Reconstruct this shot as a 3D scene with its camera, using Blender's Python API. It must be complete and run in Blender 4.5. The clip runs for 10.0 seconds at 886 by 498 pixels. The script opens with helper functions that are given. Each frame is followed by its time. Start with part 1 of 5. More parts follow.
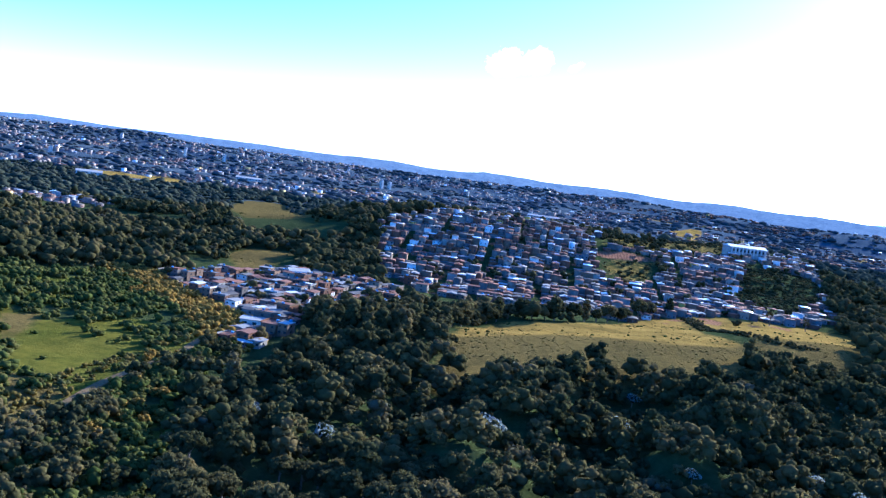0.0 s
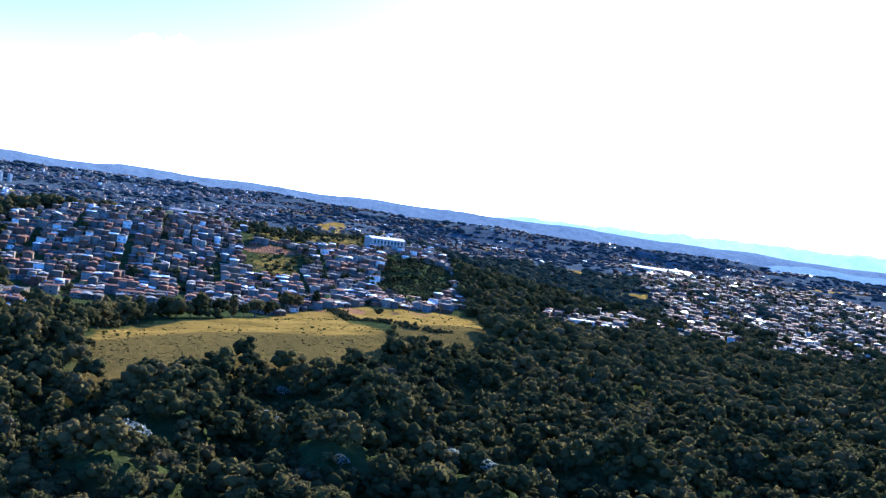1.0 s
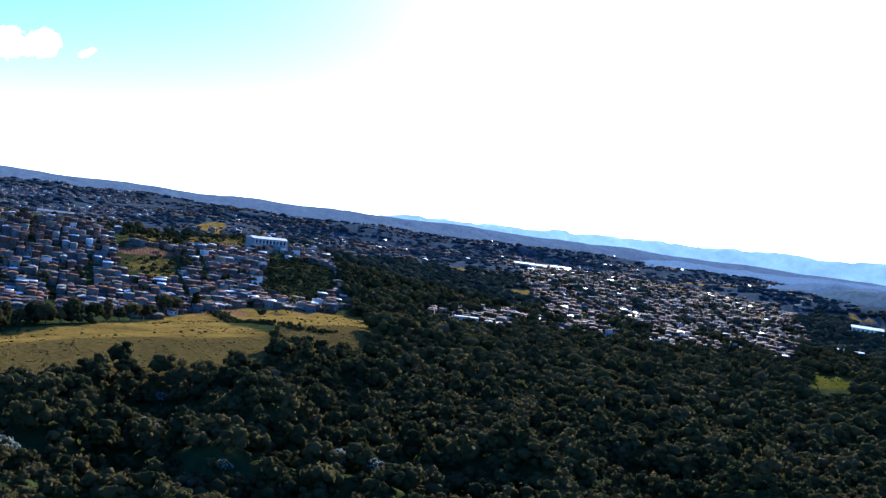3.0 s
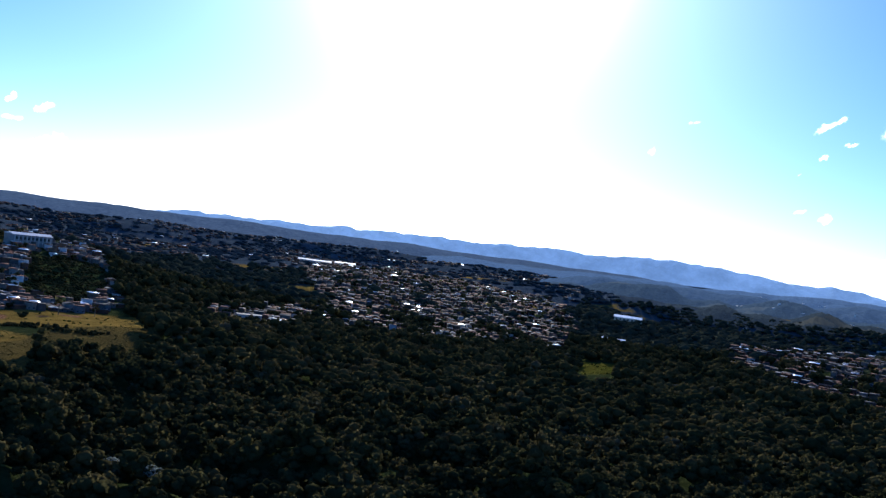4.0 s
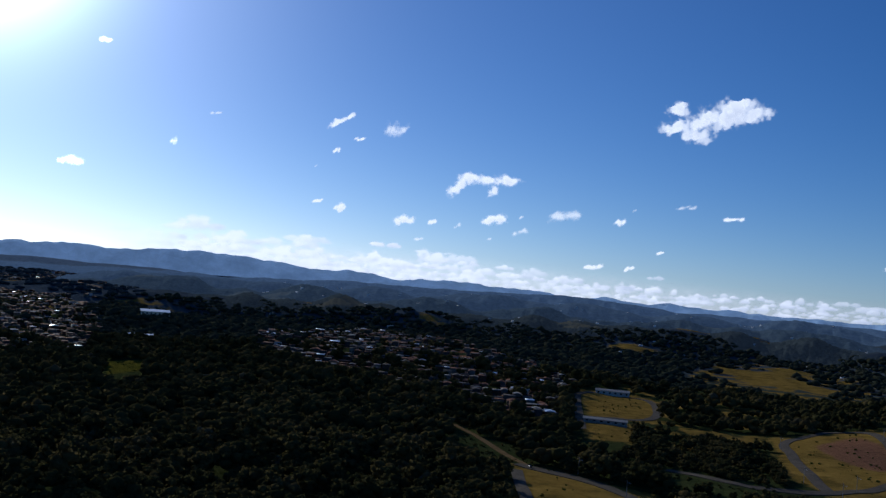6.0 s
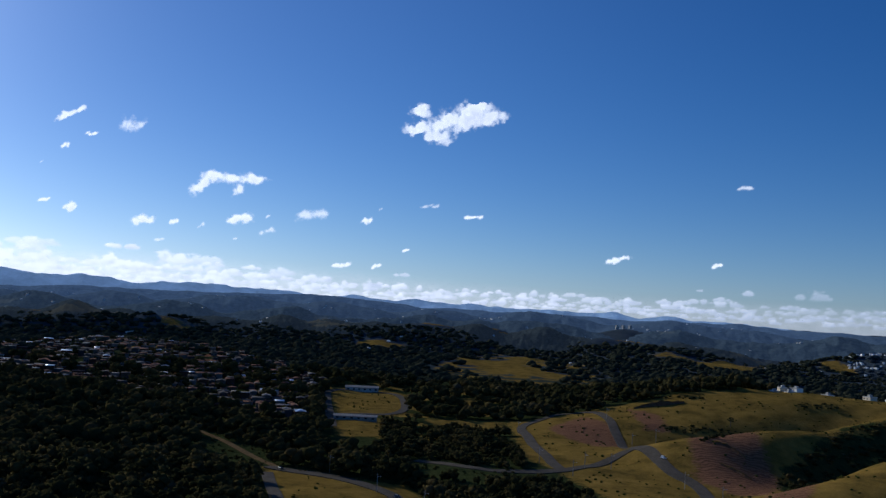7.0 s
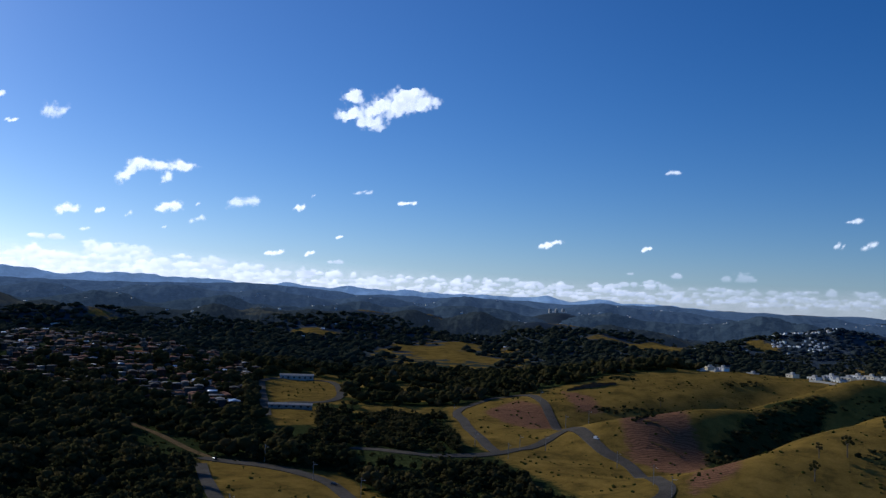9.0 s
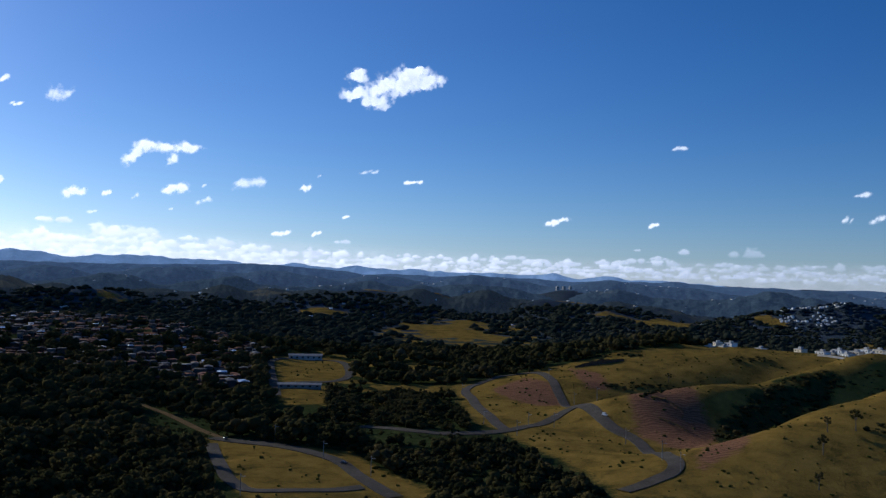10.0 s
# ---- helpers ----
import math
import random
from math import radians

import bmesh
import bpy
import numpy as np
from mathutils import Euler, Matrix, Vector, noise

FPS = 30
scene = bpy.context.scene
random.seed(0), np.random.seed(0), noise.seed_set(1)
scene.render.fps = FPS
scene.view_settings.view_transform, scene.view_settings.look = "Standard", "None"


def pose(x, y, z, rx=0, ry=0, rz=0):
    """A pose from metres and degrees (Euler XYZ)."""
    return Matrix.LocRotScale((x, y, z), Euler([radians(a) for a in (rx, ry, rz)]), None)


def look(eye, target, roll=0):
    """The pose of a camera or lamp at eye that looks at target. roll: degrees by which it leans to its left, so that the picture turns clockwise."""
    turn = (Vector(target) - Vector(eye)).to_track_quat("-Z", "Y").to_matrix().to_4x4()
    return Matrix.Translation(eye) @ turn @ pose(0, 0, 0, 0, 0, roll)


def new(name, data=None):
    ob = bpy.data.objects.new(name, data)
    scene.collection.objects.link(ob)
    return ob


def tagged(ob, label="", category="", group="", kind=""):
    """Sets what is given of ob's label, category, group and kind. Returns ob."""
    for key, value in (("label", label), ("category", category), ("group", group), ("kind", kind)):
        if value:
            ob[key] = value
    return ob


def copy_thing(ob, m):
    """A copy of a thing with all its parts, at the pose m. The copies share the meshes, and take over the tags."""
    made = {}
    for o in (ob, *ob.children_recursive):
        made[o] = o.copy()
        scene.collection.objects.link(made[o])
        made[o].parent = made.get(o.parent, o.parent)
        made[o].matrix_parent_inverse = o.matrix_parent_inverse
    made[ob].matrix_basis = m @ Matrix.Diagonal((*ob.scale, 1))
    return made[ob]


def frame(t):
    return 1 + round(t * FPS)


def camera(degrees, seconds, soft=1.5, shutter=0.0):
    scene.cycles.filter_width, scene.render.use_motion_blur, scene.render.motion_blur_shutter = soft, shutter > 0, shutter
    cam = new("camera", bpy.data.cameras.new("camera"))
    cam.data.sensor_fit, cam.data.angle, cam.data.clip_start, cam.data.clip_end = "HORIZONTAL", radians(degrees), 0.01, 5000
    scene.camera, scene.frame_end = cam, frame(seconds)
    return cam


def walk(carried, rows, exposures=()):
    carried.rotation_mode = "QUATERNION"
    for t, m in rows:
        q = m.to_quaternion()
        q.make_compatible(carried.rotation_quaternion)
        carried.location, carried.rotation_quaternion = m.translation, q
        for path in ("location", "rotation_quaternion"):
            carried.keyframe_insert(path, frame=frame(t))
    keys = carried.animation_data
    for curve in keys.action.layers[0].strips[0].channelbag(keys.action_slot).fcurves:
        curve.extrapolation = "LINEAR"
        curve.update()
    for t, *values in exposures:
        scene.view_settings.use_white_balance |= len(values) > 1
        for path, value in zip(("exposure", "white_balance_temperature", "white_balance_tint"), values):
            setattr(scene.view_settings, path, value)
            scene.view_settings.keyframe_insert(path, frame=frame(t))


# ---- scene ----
# ---------------------------------------------------------------- camera
cam = camera(52.2, 10.0, soft=1.35)
TURN = [(0.0, 0.0, -5.31, 7.92), (0.5, 13.43, -3.65, 8.27), (1.0, 22.0, -2.56, 8.21), (1.5, 20.54, -2.77, 8.08),
        (2.0, 20.65, -2.8, 7.98), (2.2, 20.48, -2.85, 7.74), (3.3, 32.64, -1.27, 7.57), (3.5, 34.06, -1.18, 7.44),
        (4.0, 42.79, -0.07, 7.7), (4.5, 51.28, 0.88, 7.21), (5.0, 60.22, 1.76, 6.25), (5.2, 63.06, 1.97, 5.77),
        (6.3, 76.2, 2.95, 4.5), (6.5, 79.58, 3.21, 4.0), (7.0, 87.89, 3.65, 3.23), (7.5, 93.86, 3.79, 2.57),
        (8.0, 92.99, 3.67, 2.62), (8.5, 92.0, 3.58, 2.58), (9.0, 92.11, 2.97, 2.38), (9.5, 91.86, 2.34, 2.07),
        (10.0, 91.73, 1.61, 1.72)]   # seconds, bearing, tilt, lean
rows = []
for t, yaw, tilt, lean in TURN:
    eye = Vector((0.04 * t, 0.02 * t, 100.0 + 0.02 * t))
    a, e = radians(yaw), radians(tilt)
    way = Vector((math.sin(a) * math.cos(e), math.cos(a) * math.cos(e), math.sin(e)))
    rows.append((t, look(eye, eye + way * 100, lean)))
EXPOSURES = [(0.0, 1.9, 4650, 15), (0.5, 1.95, 4950, 14), (1.0, 1.95, 5050, 14), (1.6, 1.5, 5000, 13), (2.2, 1.2, 5100, 13), (3.4, 1.1, 5200, 13), (4.0, 0.12, 5300, 13), (4.5, -0.45, 5500, 12), (5.2, -0.95, 5450, 11),
             (6.5, -1.05, 5450, 11), (7.5, -0.85, 5450, 11), (10.0, -0.8, 5450, 11)]
walk(cam, rows, EXPOSURES)

# ---------------------------------------------------------------- light
SUN_AZ, SUN_EL = 42.0, 20.0
world = bpy.data.worlds.new("sky")
scene.world = world
world.use_nodes = True
wn = world.node_tree
sky = wn.nodes.new("ShaderNodeTexSky")
sky.sky_type, sky.sun_disc = "NISHITA", False
sky.sun_elevation, sky.sun_rotation = radians(SUN_EL), radians(SUN_AZ)
sky.altitude, sky.air_density, sky.dust_density, sky.ozone_density = 800, 1.0, 0.4, 5.5
back = wn.nodes["Background"]
back.inputs["Strength"].default_value = 0.125
deep = wn.nodes.new("ShaderNodeHueSaturation")
deep.inputs["Saturation"].default_value, deep.inputs["Hue"].default_value = 1.17, 0.508
wn.links.new(sky.outputs["Color"], deep.inputs["Color"])
wn.links.new(deep.outputs["Color"], back.inputs["Color"])
# bright haze round the sun
sun_way = (math.sin(radians(SUN_AZ)) * math.cos(radians(SUN_EL)), math.cos(radians(SUN_AZ)) * math.cos(radians(SUN_EL)), math.sin(radians(SUN_EL)))
tc = wn.nodes.new("ShaderNodeTexCoord")
dot = wn.nodes.new("ShaderNodeVectorMath")
dot.operation = "DOT_PRODUCT"
wn.links.new(tc.outputs["Generated"], dot.inputs[0])
dot.inputs[1].default_value = sun_way


def world_math(op, v1, v2):
    n = wn.nodes.new("ShaderNodeMath")
    n.operation = op
    for sock, v in zip(n.inputs, (v1, v2)):
        if isinstance(v, (int, float)):
            sock.default_value = v
        else:
            wn.links.new(v, sock)
    return n.outputs[0]


near_sun = world_math("MAXIMUM", dot.outputs["Value"], 0.0)
halo_level = world_math("ADD", world_math("MULTIPLY", world_math("POWER", near_sun, 220.0), 9.0), world_math("MULTIPLY", world_math("POWER", near_sun, 36.0), 0.8))
halo_level = world_math("ADD", halo_level, world_math("MULTIPLY", world_math("POWER", near_sun, 3.0), 0.13))
# pale haze low over the horizon, all round
rise = wn.nodes.new("ShaderNodeSeparateXYZ")
wn.links.new(tc.outputs["Generated"], rise.inputs["Vector"])
low = world_math("POWER", world_math("SUBTRACT", 1.0, world_math("MAXIMUM", rise.outputs["Z"], 0.0)), 13.0)
halo_level = world_math("ADD", halo_level, world_math("MULTIPLY", low, world_math("POWER", near_sun, 7.0)))
halo = wn.nodes.new("ShaderNodeBackground")
halo.inputs["Color"].default_value = (0.88, 0.95, 1.06, 1)
wn.links.new(halo_level, halo.inputs["Strength"])
blue_haze = wn.nodes.new("ShaderNodeBackground")
blue_haze.inputs["Color"].default_value = (0.60, 0.68, 1.22, 1)
sideways = world_math("ADD", world_math("MULTIPLY", world_math("POWER", near_sun, 2.0), 0.15), 0.125)
wn.links.new(world_math("MULTIPLY", low, sideways), blue_haze.inputs["Strength"])
hazes = wn.nodes.new("ShaderNodeAddShader")
wn.links.new(halo.outputs[0], hazes.inputs[0])
wn.links.new(blue_haze.outputs[0], hazes.inputs[1])
both = wn.nodes.new("ShaderNodeAddShader")
wn.links.new(back.outputs[0], both.inputs[0])
wn.links.new(hazes.outputs[0], both.inputs[1])
wn.links.new(both.outputs[0], wn.nodes["World Output"].inputs["Surface"])
sun_lamp = bpy.data.lights.new("sun", "SUN")
sun_lamp.energy, sun_lamp.angle, sun_lamp.color = 5.0, radians(0.5), (1.0, 0.86, 0.62)
sun = new("sun", sun_lamp)
a, e = radians(SUN_AZ), radians(SUN_EL)
sun.matrix_world = look((800 * math.sin(a), 800 * math.cos(a), 900), (0, 0, 900 - 800 * math.tan(e)))

# ---------------------------------------------------------------- plan of the land
EYE = (0.0, 0.0, 100.0)


def polar(az, d):
    """Plan position from a bearing (degrees clockwise from +y) and a distance from the look-out point."""
    a = np.radians(az)
    return d * np.sin(a), d * np.cos(a)


def waves(x, y, size, seed, octaves=4):
    """Smooth rolling noise about -1..1 with features of the given size in metres."""
    rng = np.random.RandomState(seed)
    total, gain, norm = 0.0, 1.0, 0.0
    for o in range(octaves):
        for k in range(5):
            a, p = rng.uniform(0, 2 * np.pi, 2)
            w = 2 * np.pi / (size * rng.uniform(0.75, 1.35)) * 2 ** o
            total = total + gain * np.sin((x * np.cos(a) + y * np.sin(a)) * w + p)
        norm += gain * 1.6
        gain *= 0.5
    return total / norm


def step(v, lo, hi):
    t = np.clip((v - lo) / (hi - lo), 0, 1)
    return t * t * (3 - 2 * t)


def bump(x, y, az, d, amp, along, across):
    cx, cy = polar(az, d)
    a = np.radians(az)
    u = (x - cx) * np.sin(a) + (y - cy) * np.cos(a)
    v = (x - cx) * np.cos(a) - (y - cy) * np.sin(a)
    return amp * np.exp(-(u / along) ** 2 - (v / across) ** 2)


def spur(x, y, p, q, amp_p, amp_q, width):
    """A ridge from p to q, both (bearing, distance)."""
    ax, ay = polar(*p)
    bx, by = polar(*q)
    t = np.clip(((x - ax) * (bx - ax) + (y - ay) * (by - ay)) / ((bx - ax) ** 2 + (by - ay) ** 2), 0, 1)
    r2 = (x - ax - t * (bx - ax)) ** 2 + (y - ay - t * (by - ay)) ** 2
    return (amp_p + (amp_q - amp_p) * t) * np.exp(-r2 / width ** 2)


def height(x, y):
    """The lie of the land."""
    x, y = np.asarray(x, float), np.asarray(y, float)
    d = np.hypot(x, y)
    az = np.degrees(np.arctan2(x, y))
    east = step(az, 40, 60)
    z = (52 + 20 * east) * step(d, 900, 4700) - 6 * np.exp(-(d / 260) ** 2)
    z = z + waves(x, y, 900, 3) * (2.0 + (6 + 14 * step(az, 40, 60)) * step(d, 1200, 2600) * (1 - 0.65 * step(d, 2500, 3000)))
    z = z + waves(x, y, 160, 5, 3) * 1.6
    z = z + bump(x, y, 2.5, 1020, 46, 160, 220)            # terraced town hill
    z = z + bump(x, y, 18.5, 1230, 40, 230, 200)           # hill with the long white hall
    z = z + spur(x, y, (1, 450), (25, 630), 10, 21, 105)     # meadow ridge above the woods
    z = z + bump(x, y, 39, 1800, 30, 420, 420)             # far town slope
    z = z + bump(x, y, 52, 1500, 12, 200, 160)
    z = z + bump(x, y, 70, 1320, 22, 300, 260)             # brick town slope
    z = z + spur(x, y, (105.5, 955), (119, 940), 32, 24, 145)   # grass hill crest
    z = z + spur(x, y, (117.5, 840), (103.6, 640), 27, 17, 44)     # upper spur
    z = z + spur(x, y, (121, 600), (109, 465), 37, 9, 74) + spur(x, y, (117.5, 645), (108.4, 480), 11, 3, 42)     # lower spur
    z = z - spur(x, y, (115.5, 740), (108.5, 540), 15, 9, 34)      # scrub gully
    z = z - spur(x, y, (113, 870), (102.5, 720), 15, 9, 40)
    z = z + spur(x, y, (100, 780), (101.5, 690), 6, 3, 60)
    z = z + spur(x, y, (108, 1050), (120, 1010), 8, 9, 120)
    z = z + (1 - east) * 20 * np.exp(-((d - 3050 - 120 * np.sin(az / 5.0)) / 300) ** 2) * (1 + 0.5 * waves(x, y, 700, 47, 3))
    z = z + east * 20 * np.exp(-((d - 2050 - 90 * np.sin(az / 6.0)) / 200) ** 2) * (1 + 0.5 * waves(x, y, 420, 41, 3))
    z = z + east * 17 * np.exp(-((d - 2800 - 120 * np.sin(az / 8.0)) / 260) ** 2) * (1 + 0.5 * waves(x, y, 520, 43, 3))
    z = z + bump(x, y, 115, 2030, 16, 220, 130)            # village slope
    wood = step(d, 190, 250) * (1 - step(d, 390, 460)) * step(az, -7, 2) * (1 - step(az, 66, 74))
    z = z + wood * waves(x, y, 85, 9, 2) * 5.5             # hummocks and hollows under the near wood
    return z


# plan outlines: (bearing, distance)
MEADOW_LOW = [(1.2, 458), (2.3, 533), (4.8, 581), (8.3, 597), (11.5, 652), (12.8, 708), (16.1, 768), (16.6, 620), (19.6, 570), (18.4, 541), (14.8, 518), (11.3, 523), (8.5, 506), (5.0, 469), (2.9, 445)]
MEADOW_TOP = [(15.7, 762), (17.8, 799), (21.7, 832), (25.0, 845), (25.5, 638), (23.3, 613), (19.7, 606), (17.2, 696)]
GREEN_FIELD = [(-25.6, 384), (-24.0, 471), (-20.3, 481), (-17.6, 442), (-18.0, 381), (-20.8, 345), (-23.7, 363)]
DARK_PLOT = [(-25.8, 479), (-23.6, 485), (-24.8, 436), (-25.7, 424)]
BROWN_FIELD = [(-25.5, 365), (-23.7, 361), (-21.7, 340), (-24.1, 309), (-25.2, 301)]
CLEARING = [(-13.3, 782), (-11.8, 834), (-8.6, 828), (-10.6, 756), (-12.2, 673)]
FAR_FIELD = [(-13.8, 1305), (-12.4, 1403), (-10.4, 1425), (-7.8, 1045), (-10.3, 1058), (-12.7, 1066)]
ORANGE_CUT = [(9.2, 943), (11.1, 978), (13.0, 986), (12.9, 961), (10.5, 929)]
TAN_FIELD = [(13.7, 2123), (15.3, 2322), (15.7, 2224), (15.4, 1983), (14.3, 2016)]
LOW_TOWN = [(-17.0, 646), (-9.2, 731), (-6.3, 699), (-3.0, 689), (-1.8, 619), (-4.6, 557), (-7.5, 565), (-9.3, 439), (-10.3, 420), (-13.2, 432), (-11.6, 475), (-13.1, 541)]
GRASS_HILL = [(92.5, 817), (98.2, 879), (100.3, 894), (105.8, 954), (114.1, 1327), (122, 1327), (122, 449), (103.3, 405), (99.8, 483), (98.3, 513), (96.2, 566), (93.7, 625), (92.9, 747)]
GULLY = [(108.6, 612), (109.8, 660), (112.3, 765), (115.1, 788), (115.7, 772), (113.6, 714), (111.1, 630), (109.4, 566)]
CUT_A = [(95.1, 763), (97.2, 830), (99.1, 762), (99.8, 714), (98.3, 686), (96.1, 718)]
CUT_B = [(103.1, 692), (106.2, 793), (107.8, 646), (108.7, 609), (108.2, 551), (106.2, 553), (104.2, 575)]
CUT_C = [(107.6, 479), (111.1, 621), (110.5, 488), (107.9, 447)]
CUT_D = [(99.8, 866), (101.7, 831), (102.4, 776), (101.0, 768)]
LOW_MEADOW = [(77.5, 562), (81.4, 538), (85.6, 494), (87.2, 448), (89.9, 409), (79.8, 404), (78.7, 456)]
VERGE = [(82.1, 528), (86.3, 516), (91.3, 420), (92.8, 407), (88.9, 409), (87.0, 457)]
LOOP_FIELD = [(81.2, 1015), (85.4, 1030), (86.3, 923), (85.6, 810), (82.0, 802)]
SHED_PLOT = [(81.6, 759), (84.6, 783), (84.7, 690), (82.0, 676)]
MID_FIELD = [(88.6, 1660), (91.0, 1650), (94.3, 1530), (96.2, 1450), (95.6, 1405), (93.2, 1390), (91.0, 1480)]
FAR_SLOPE = [(110.6, 1960), (112.2, 1900), (113.2, 1840), (112.0, 1820), (110.8, 1880)]
TOWN_SLOPE = [(9.5, 902), (10.3, 945), (13.4, 974), (13.6, 885), (11.1, 862)]
TOWN_BACK = [(9.6, 1100), (14.3, 1250), (18.4, 1330), (17.8, 1130), (13.2, 1020), (9.6, 970)]
GREEN_PATCH = [(52.0, 964), (54.5, 970), (54.6, 903), (52.5, 842)]
ROAD_LOW = [(77.8, 562), (81.4, 535), (84.2, 505), (85.8, 483), (87.0, 448), (88.0, 428), (89.2, 411)]
ROAD_SIDE = [(77.8, 544), (78.5, 462), (79.4, 433), (80.5, 419), (84.3, 420), (87.1, 427)]
ROAD_HILL = [(91.9, 561), (96.0, 578), (98.3, 613), (100.5, 641), (102.5, 592), (104.2, 561), (105.9, 485), (106.4, 451), (104.9, 429), (103.3, 416)]
ROAD_ISLAND = [(100.5, 641), (99.1, 762), (97.9, 852), (95.4, 847), (93.5, 778), (93.8, 721), (95.1, 625), (96.0, 578)]
ROAD_LOOP = [(81.6, 733), (81.2, 914), (81.4, 981), (83.3, 1011), (85.4, 986), (86.0, 923), (85.6, 832), (82.0, 802)]
SCRUB_ROAD = [(86.9, 600), (88.5, 588), (90.0, 572), (91.9, 561)]
TRACK_LEFT = [(-24.6, 301), (-23.5, 313), (-20.8, 342), (-17.7, 381), (-14.8, 425), (-12.9, 480)]
TRACK_WOOD = [(73.6, 689), (75.3, 643), (77.0, 598), (78.7, 553)]

# ---------------------------------------------------------------- materials
def node_mat(name, rough=0.8, metal=0.0, spec=0.3):
    m = bpy.data.materials.new(name)
    m.use_nodes = True
    b = m.node_tree.nodes["Principled BSDF"]
    b.inputs["Roughness"].default_value = rough
    b.inputs["Metallic"].default_value = metal
    b.inputs["Specular IOR Level"].default_value = spec
    return m, m.node_tree, b


def noise_tex(nt, size, detail=5.0, rough=0.6, coords="Object"):
    """A noise whose features are about size metres."""
    tc = nt.nodes.new("ShaderNodeTexCoord") if coords == "Object" else nt.nodes.new("ShaderNodeNewGeometry")
    n = nt.nodes.new("ShaderNodeTexNoise")
    n.inputs["Scale"].default_value = 1.0 / size
    n.inputs["Detail"].default_value, n.inputs["Roughness"].default_value = detail, rough
    nt.links.new(tc.outputs["Object" if coords == "Object" else "Position"], n.inputs["Vector"])
    return n.outputs["Fac"]


def ramp(nt, fac, stops, mode="LINEAR"):
    r = nt.nodes.new("ShaderNodeValToRGB")
    r.color_ramp.interpolation = mode
    while len(r.color_ramp.elements) < len(stops):
        r.color_ramp.elements.new(0.5)
    for el, (p, c) in zip(r.color_ramp.elements, stops):
        el.position, el.color = p, (*c, 1)
    nt.links.new(fac, r.inputs["Fac"])
    return r.outputs["Color"]


def blend(nt, fac, c1, c2, mode="MIX"):
    m = nt.nodes.new("ShaderNodeMix")
    m.data_type, m.blend_type = "RGBA", mode
    for sock, v in ((m.inputs["Factor"], fac), (m.inputs["A"], c1), (m.inputs["B"], c2)):
        if isinstance(v, (int, float)):
            sock.default_value = v
        elif isinstance(v, tuple):
            sock.default_value = (*v, 1)
        else:
            nt.links.new(v, sock)
    return m.outputs["Result"]


def relief(nt, b, fac, strength, dist):
    n = nt.nodes.new("ShaderNodeBump")
    n.inputs["Strength"].default_value, n.inputs["Distance"].default_value = strength, dist
    nt.links.new(fac, n.inputs["Height"])
    nt.links.new(n.outputs["Normal"], b.inputs["Normal"])


def math_node(nt, op, v1, v2=0.0):
    n = nt.nodes.new("ShaderNodeMath")
    n.operation = op
    for sock, v in zip(n.inputs, (v1, v2)):
        if isinstance(v, (int, float)):
            sock.default_value = v
        else:
            nt.links.new(v, sock)
    return n.outputs[0]


def varied(nt, per_island):
    if per_island:
        return nt.nodes.new("ShaderNodeNewGeometry").outputs["Random Per Island"]
    return nt.nodes.new("ShaderNodeObjectInfo").outputs["Random"]


def plain(name, c1, c2, size, rough=0.8, metal=0.0, bump=0.3, bump_dist=0.05, spec=0.3):
    """Two tones mottled at two scales, with fine relief."""
    m, nt, b = node_mat(name, rough, metal, spec)
    big, small = noise_tex(nt, size), noise_tex(nt, size * 0.13, 3)
    c = ramp(nt, big, [(0.32, c1), (0.68, c2)])
    c = blend(nt, 0.35, c, ramp(nt, small, [(0.3, tuple(v * 0.6 for v in c1)), (0.7, tuple(min(1, v * 1.25) for v in c2))]))
    nt.links.new(c, b.inputs["Base Color"])
    relief(nt, b, small, bump, bump_dist)
    return m


def leaf_mat(name, stops, joined, glow=0.45):
    """Foliage: diffuse leaves that let light through; each tree has a tone of its own."""
    m, nt, b = node_mat(name, 0.9, 0, 0.0)
    if joined:
        own = nt.nodes.new("ShaderNodeAttribute")
        own.attribute_name = "tone"
        pick = math_node(nt, "ADD", math_node(nt, "MULTIPLY", own.outputs["Fac"], 0.8), math_node(nt, "MULTIPLY", varied(nt, True), 0.2))
    else:
        pick = math_node(nt, "ADD", math_node(nt, "MULTIPLY", varied(nt, False), 0.8), math_node(nt, "MULTIPLY", varied(nt, True), 0.2))
    c = ramp(nt, pick, stops)
    n = noise_tex(nt, 1.0, 3, coords="World")
    c = blend(nt, 0.5, c, ramp(nt, n, [(0.3, (0.35, 0.36, 0.32)), (0.7, (1.0, 1.0, 0.95))]), "MULTIPLY")
    c = blend(nt, 0.22, c, ramp(nt, noise_tex(nt, 38, 3, coords="World"), [(0.36, (0.026, 0.034, 0.014)), (0.52, (0.05, 0.055, 0.022)), (0.66, (0.12, 0.095, 0.038))]))
    nt.links.new(c, b.inputs["Base Color"])
    t = nt.nodes.new("ShaderNodeBsdfTranslucent")
    nt.links.new(c, t.inputs["Color"])
    mx = nt.nodes.new("ShaderNodeMixShader")
    mx.inputs["Fac"].default_value = glow
    nt.links.new(b.outputs[0], mx.inputs[1])
    nt.links.new(t.outputs[0], mx.inputs[2])
    nt.links.new(mx.outputs[0], nt.nodes["Material Output"].inputs["Surface"])
    return m


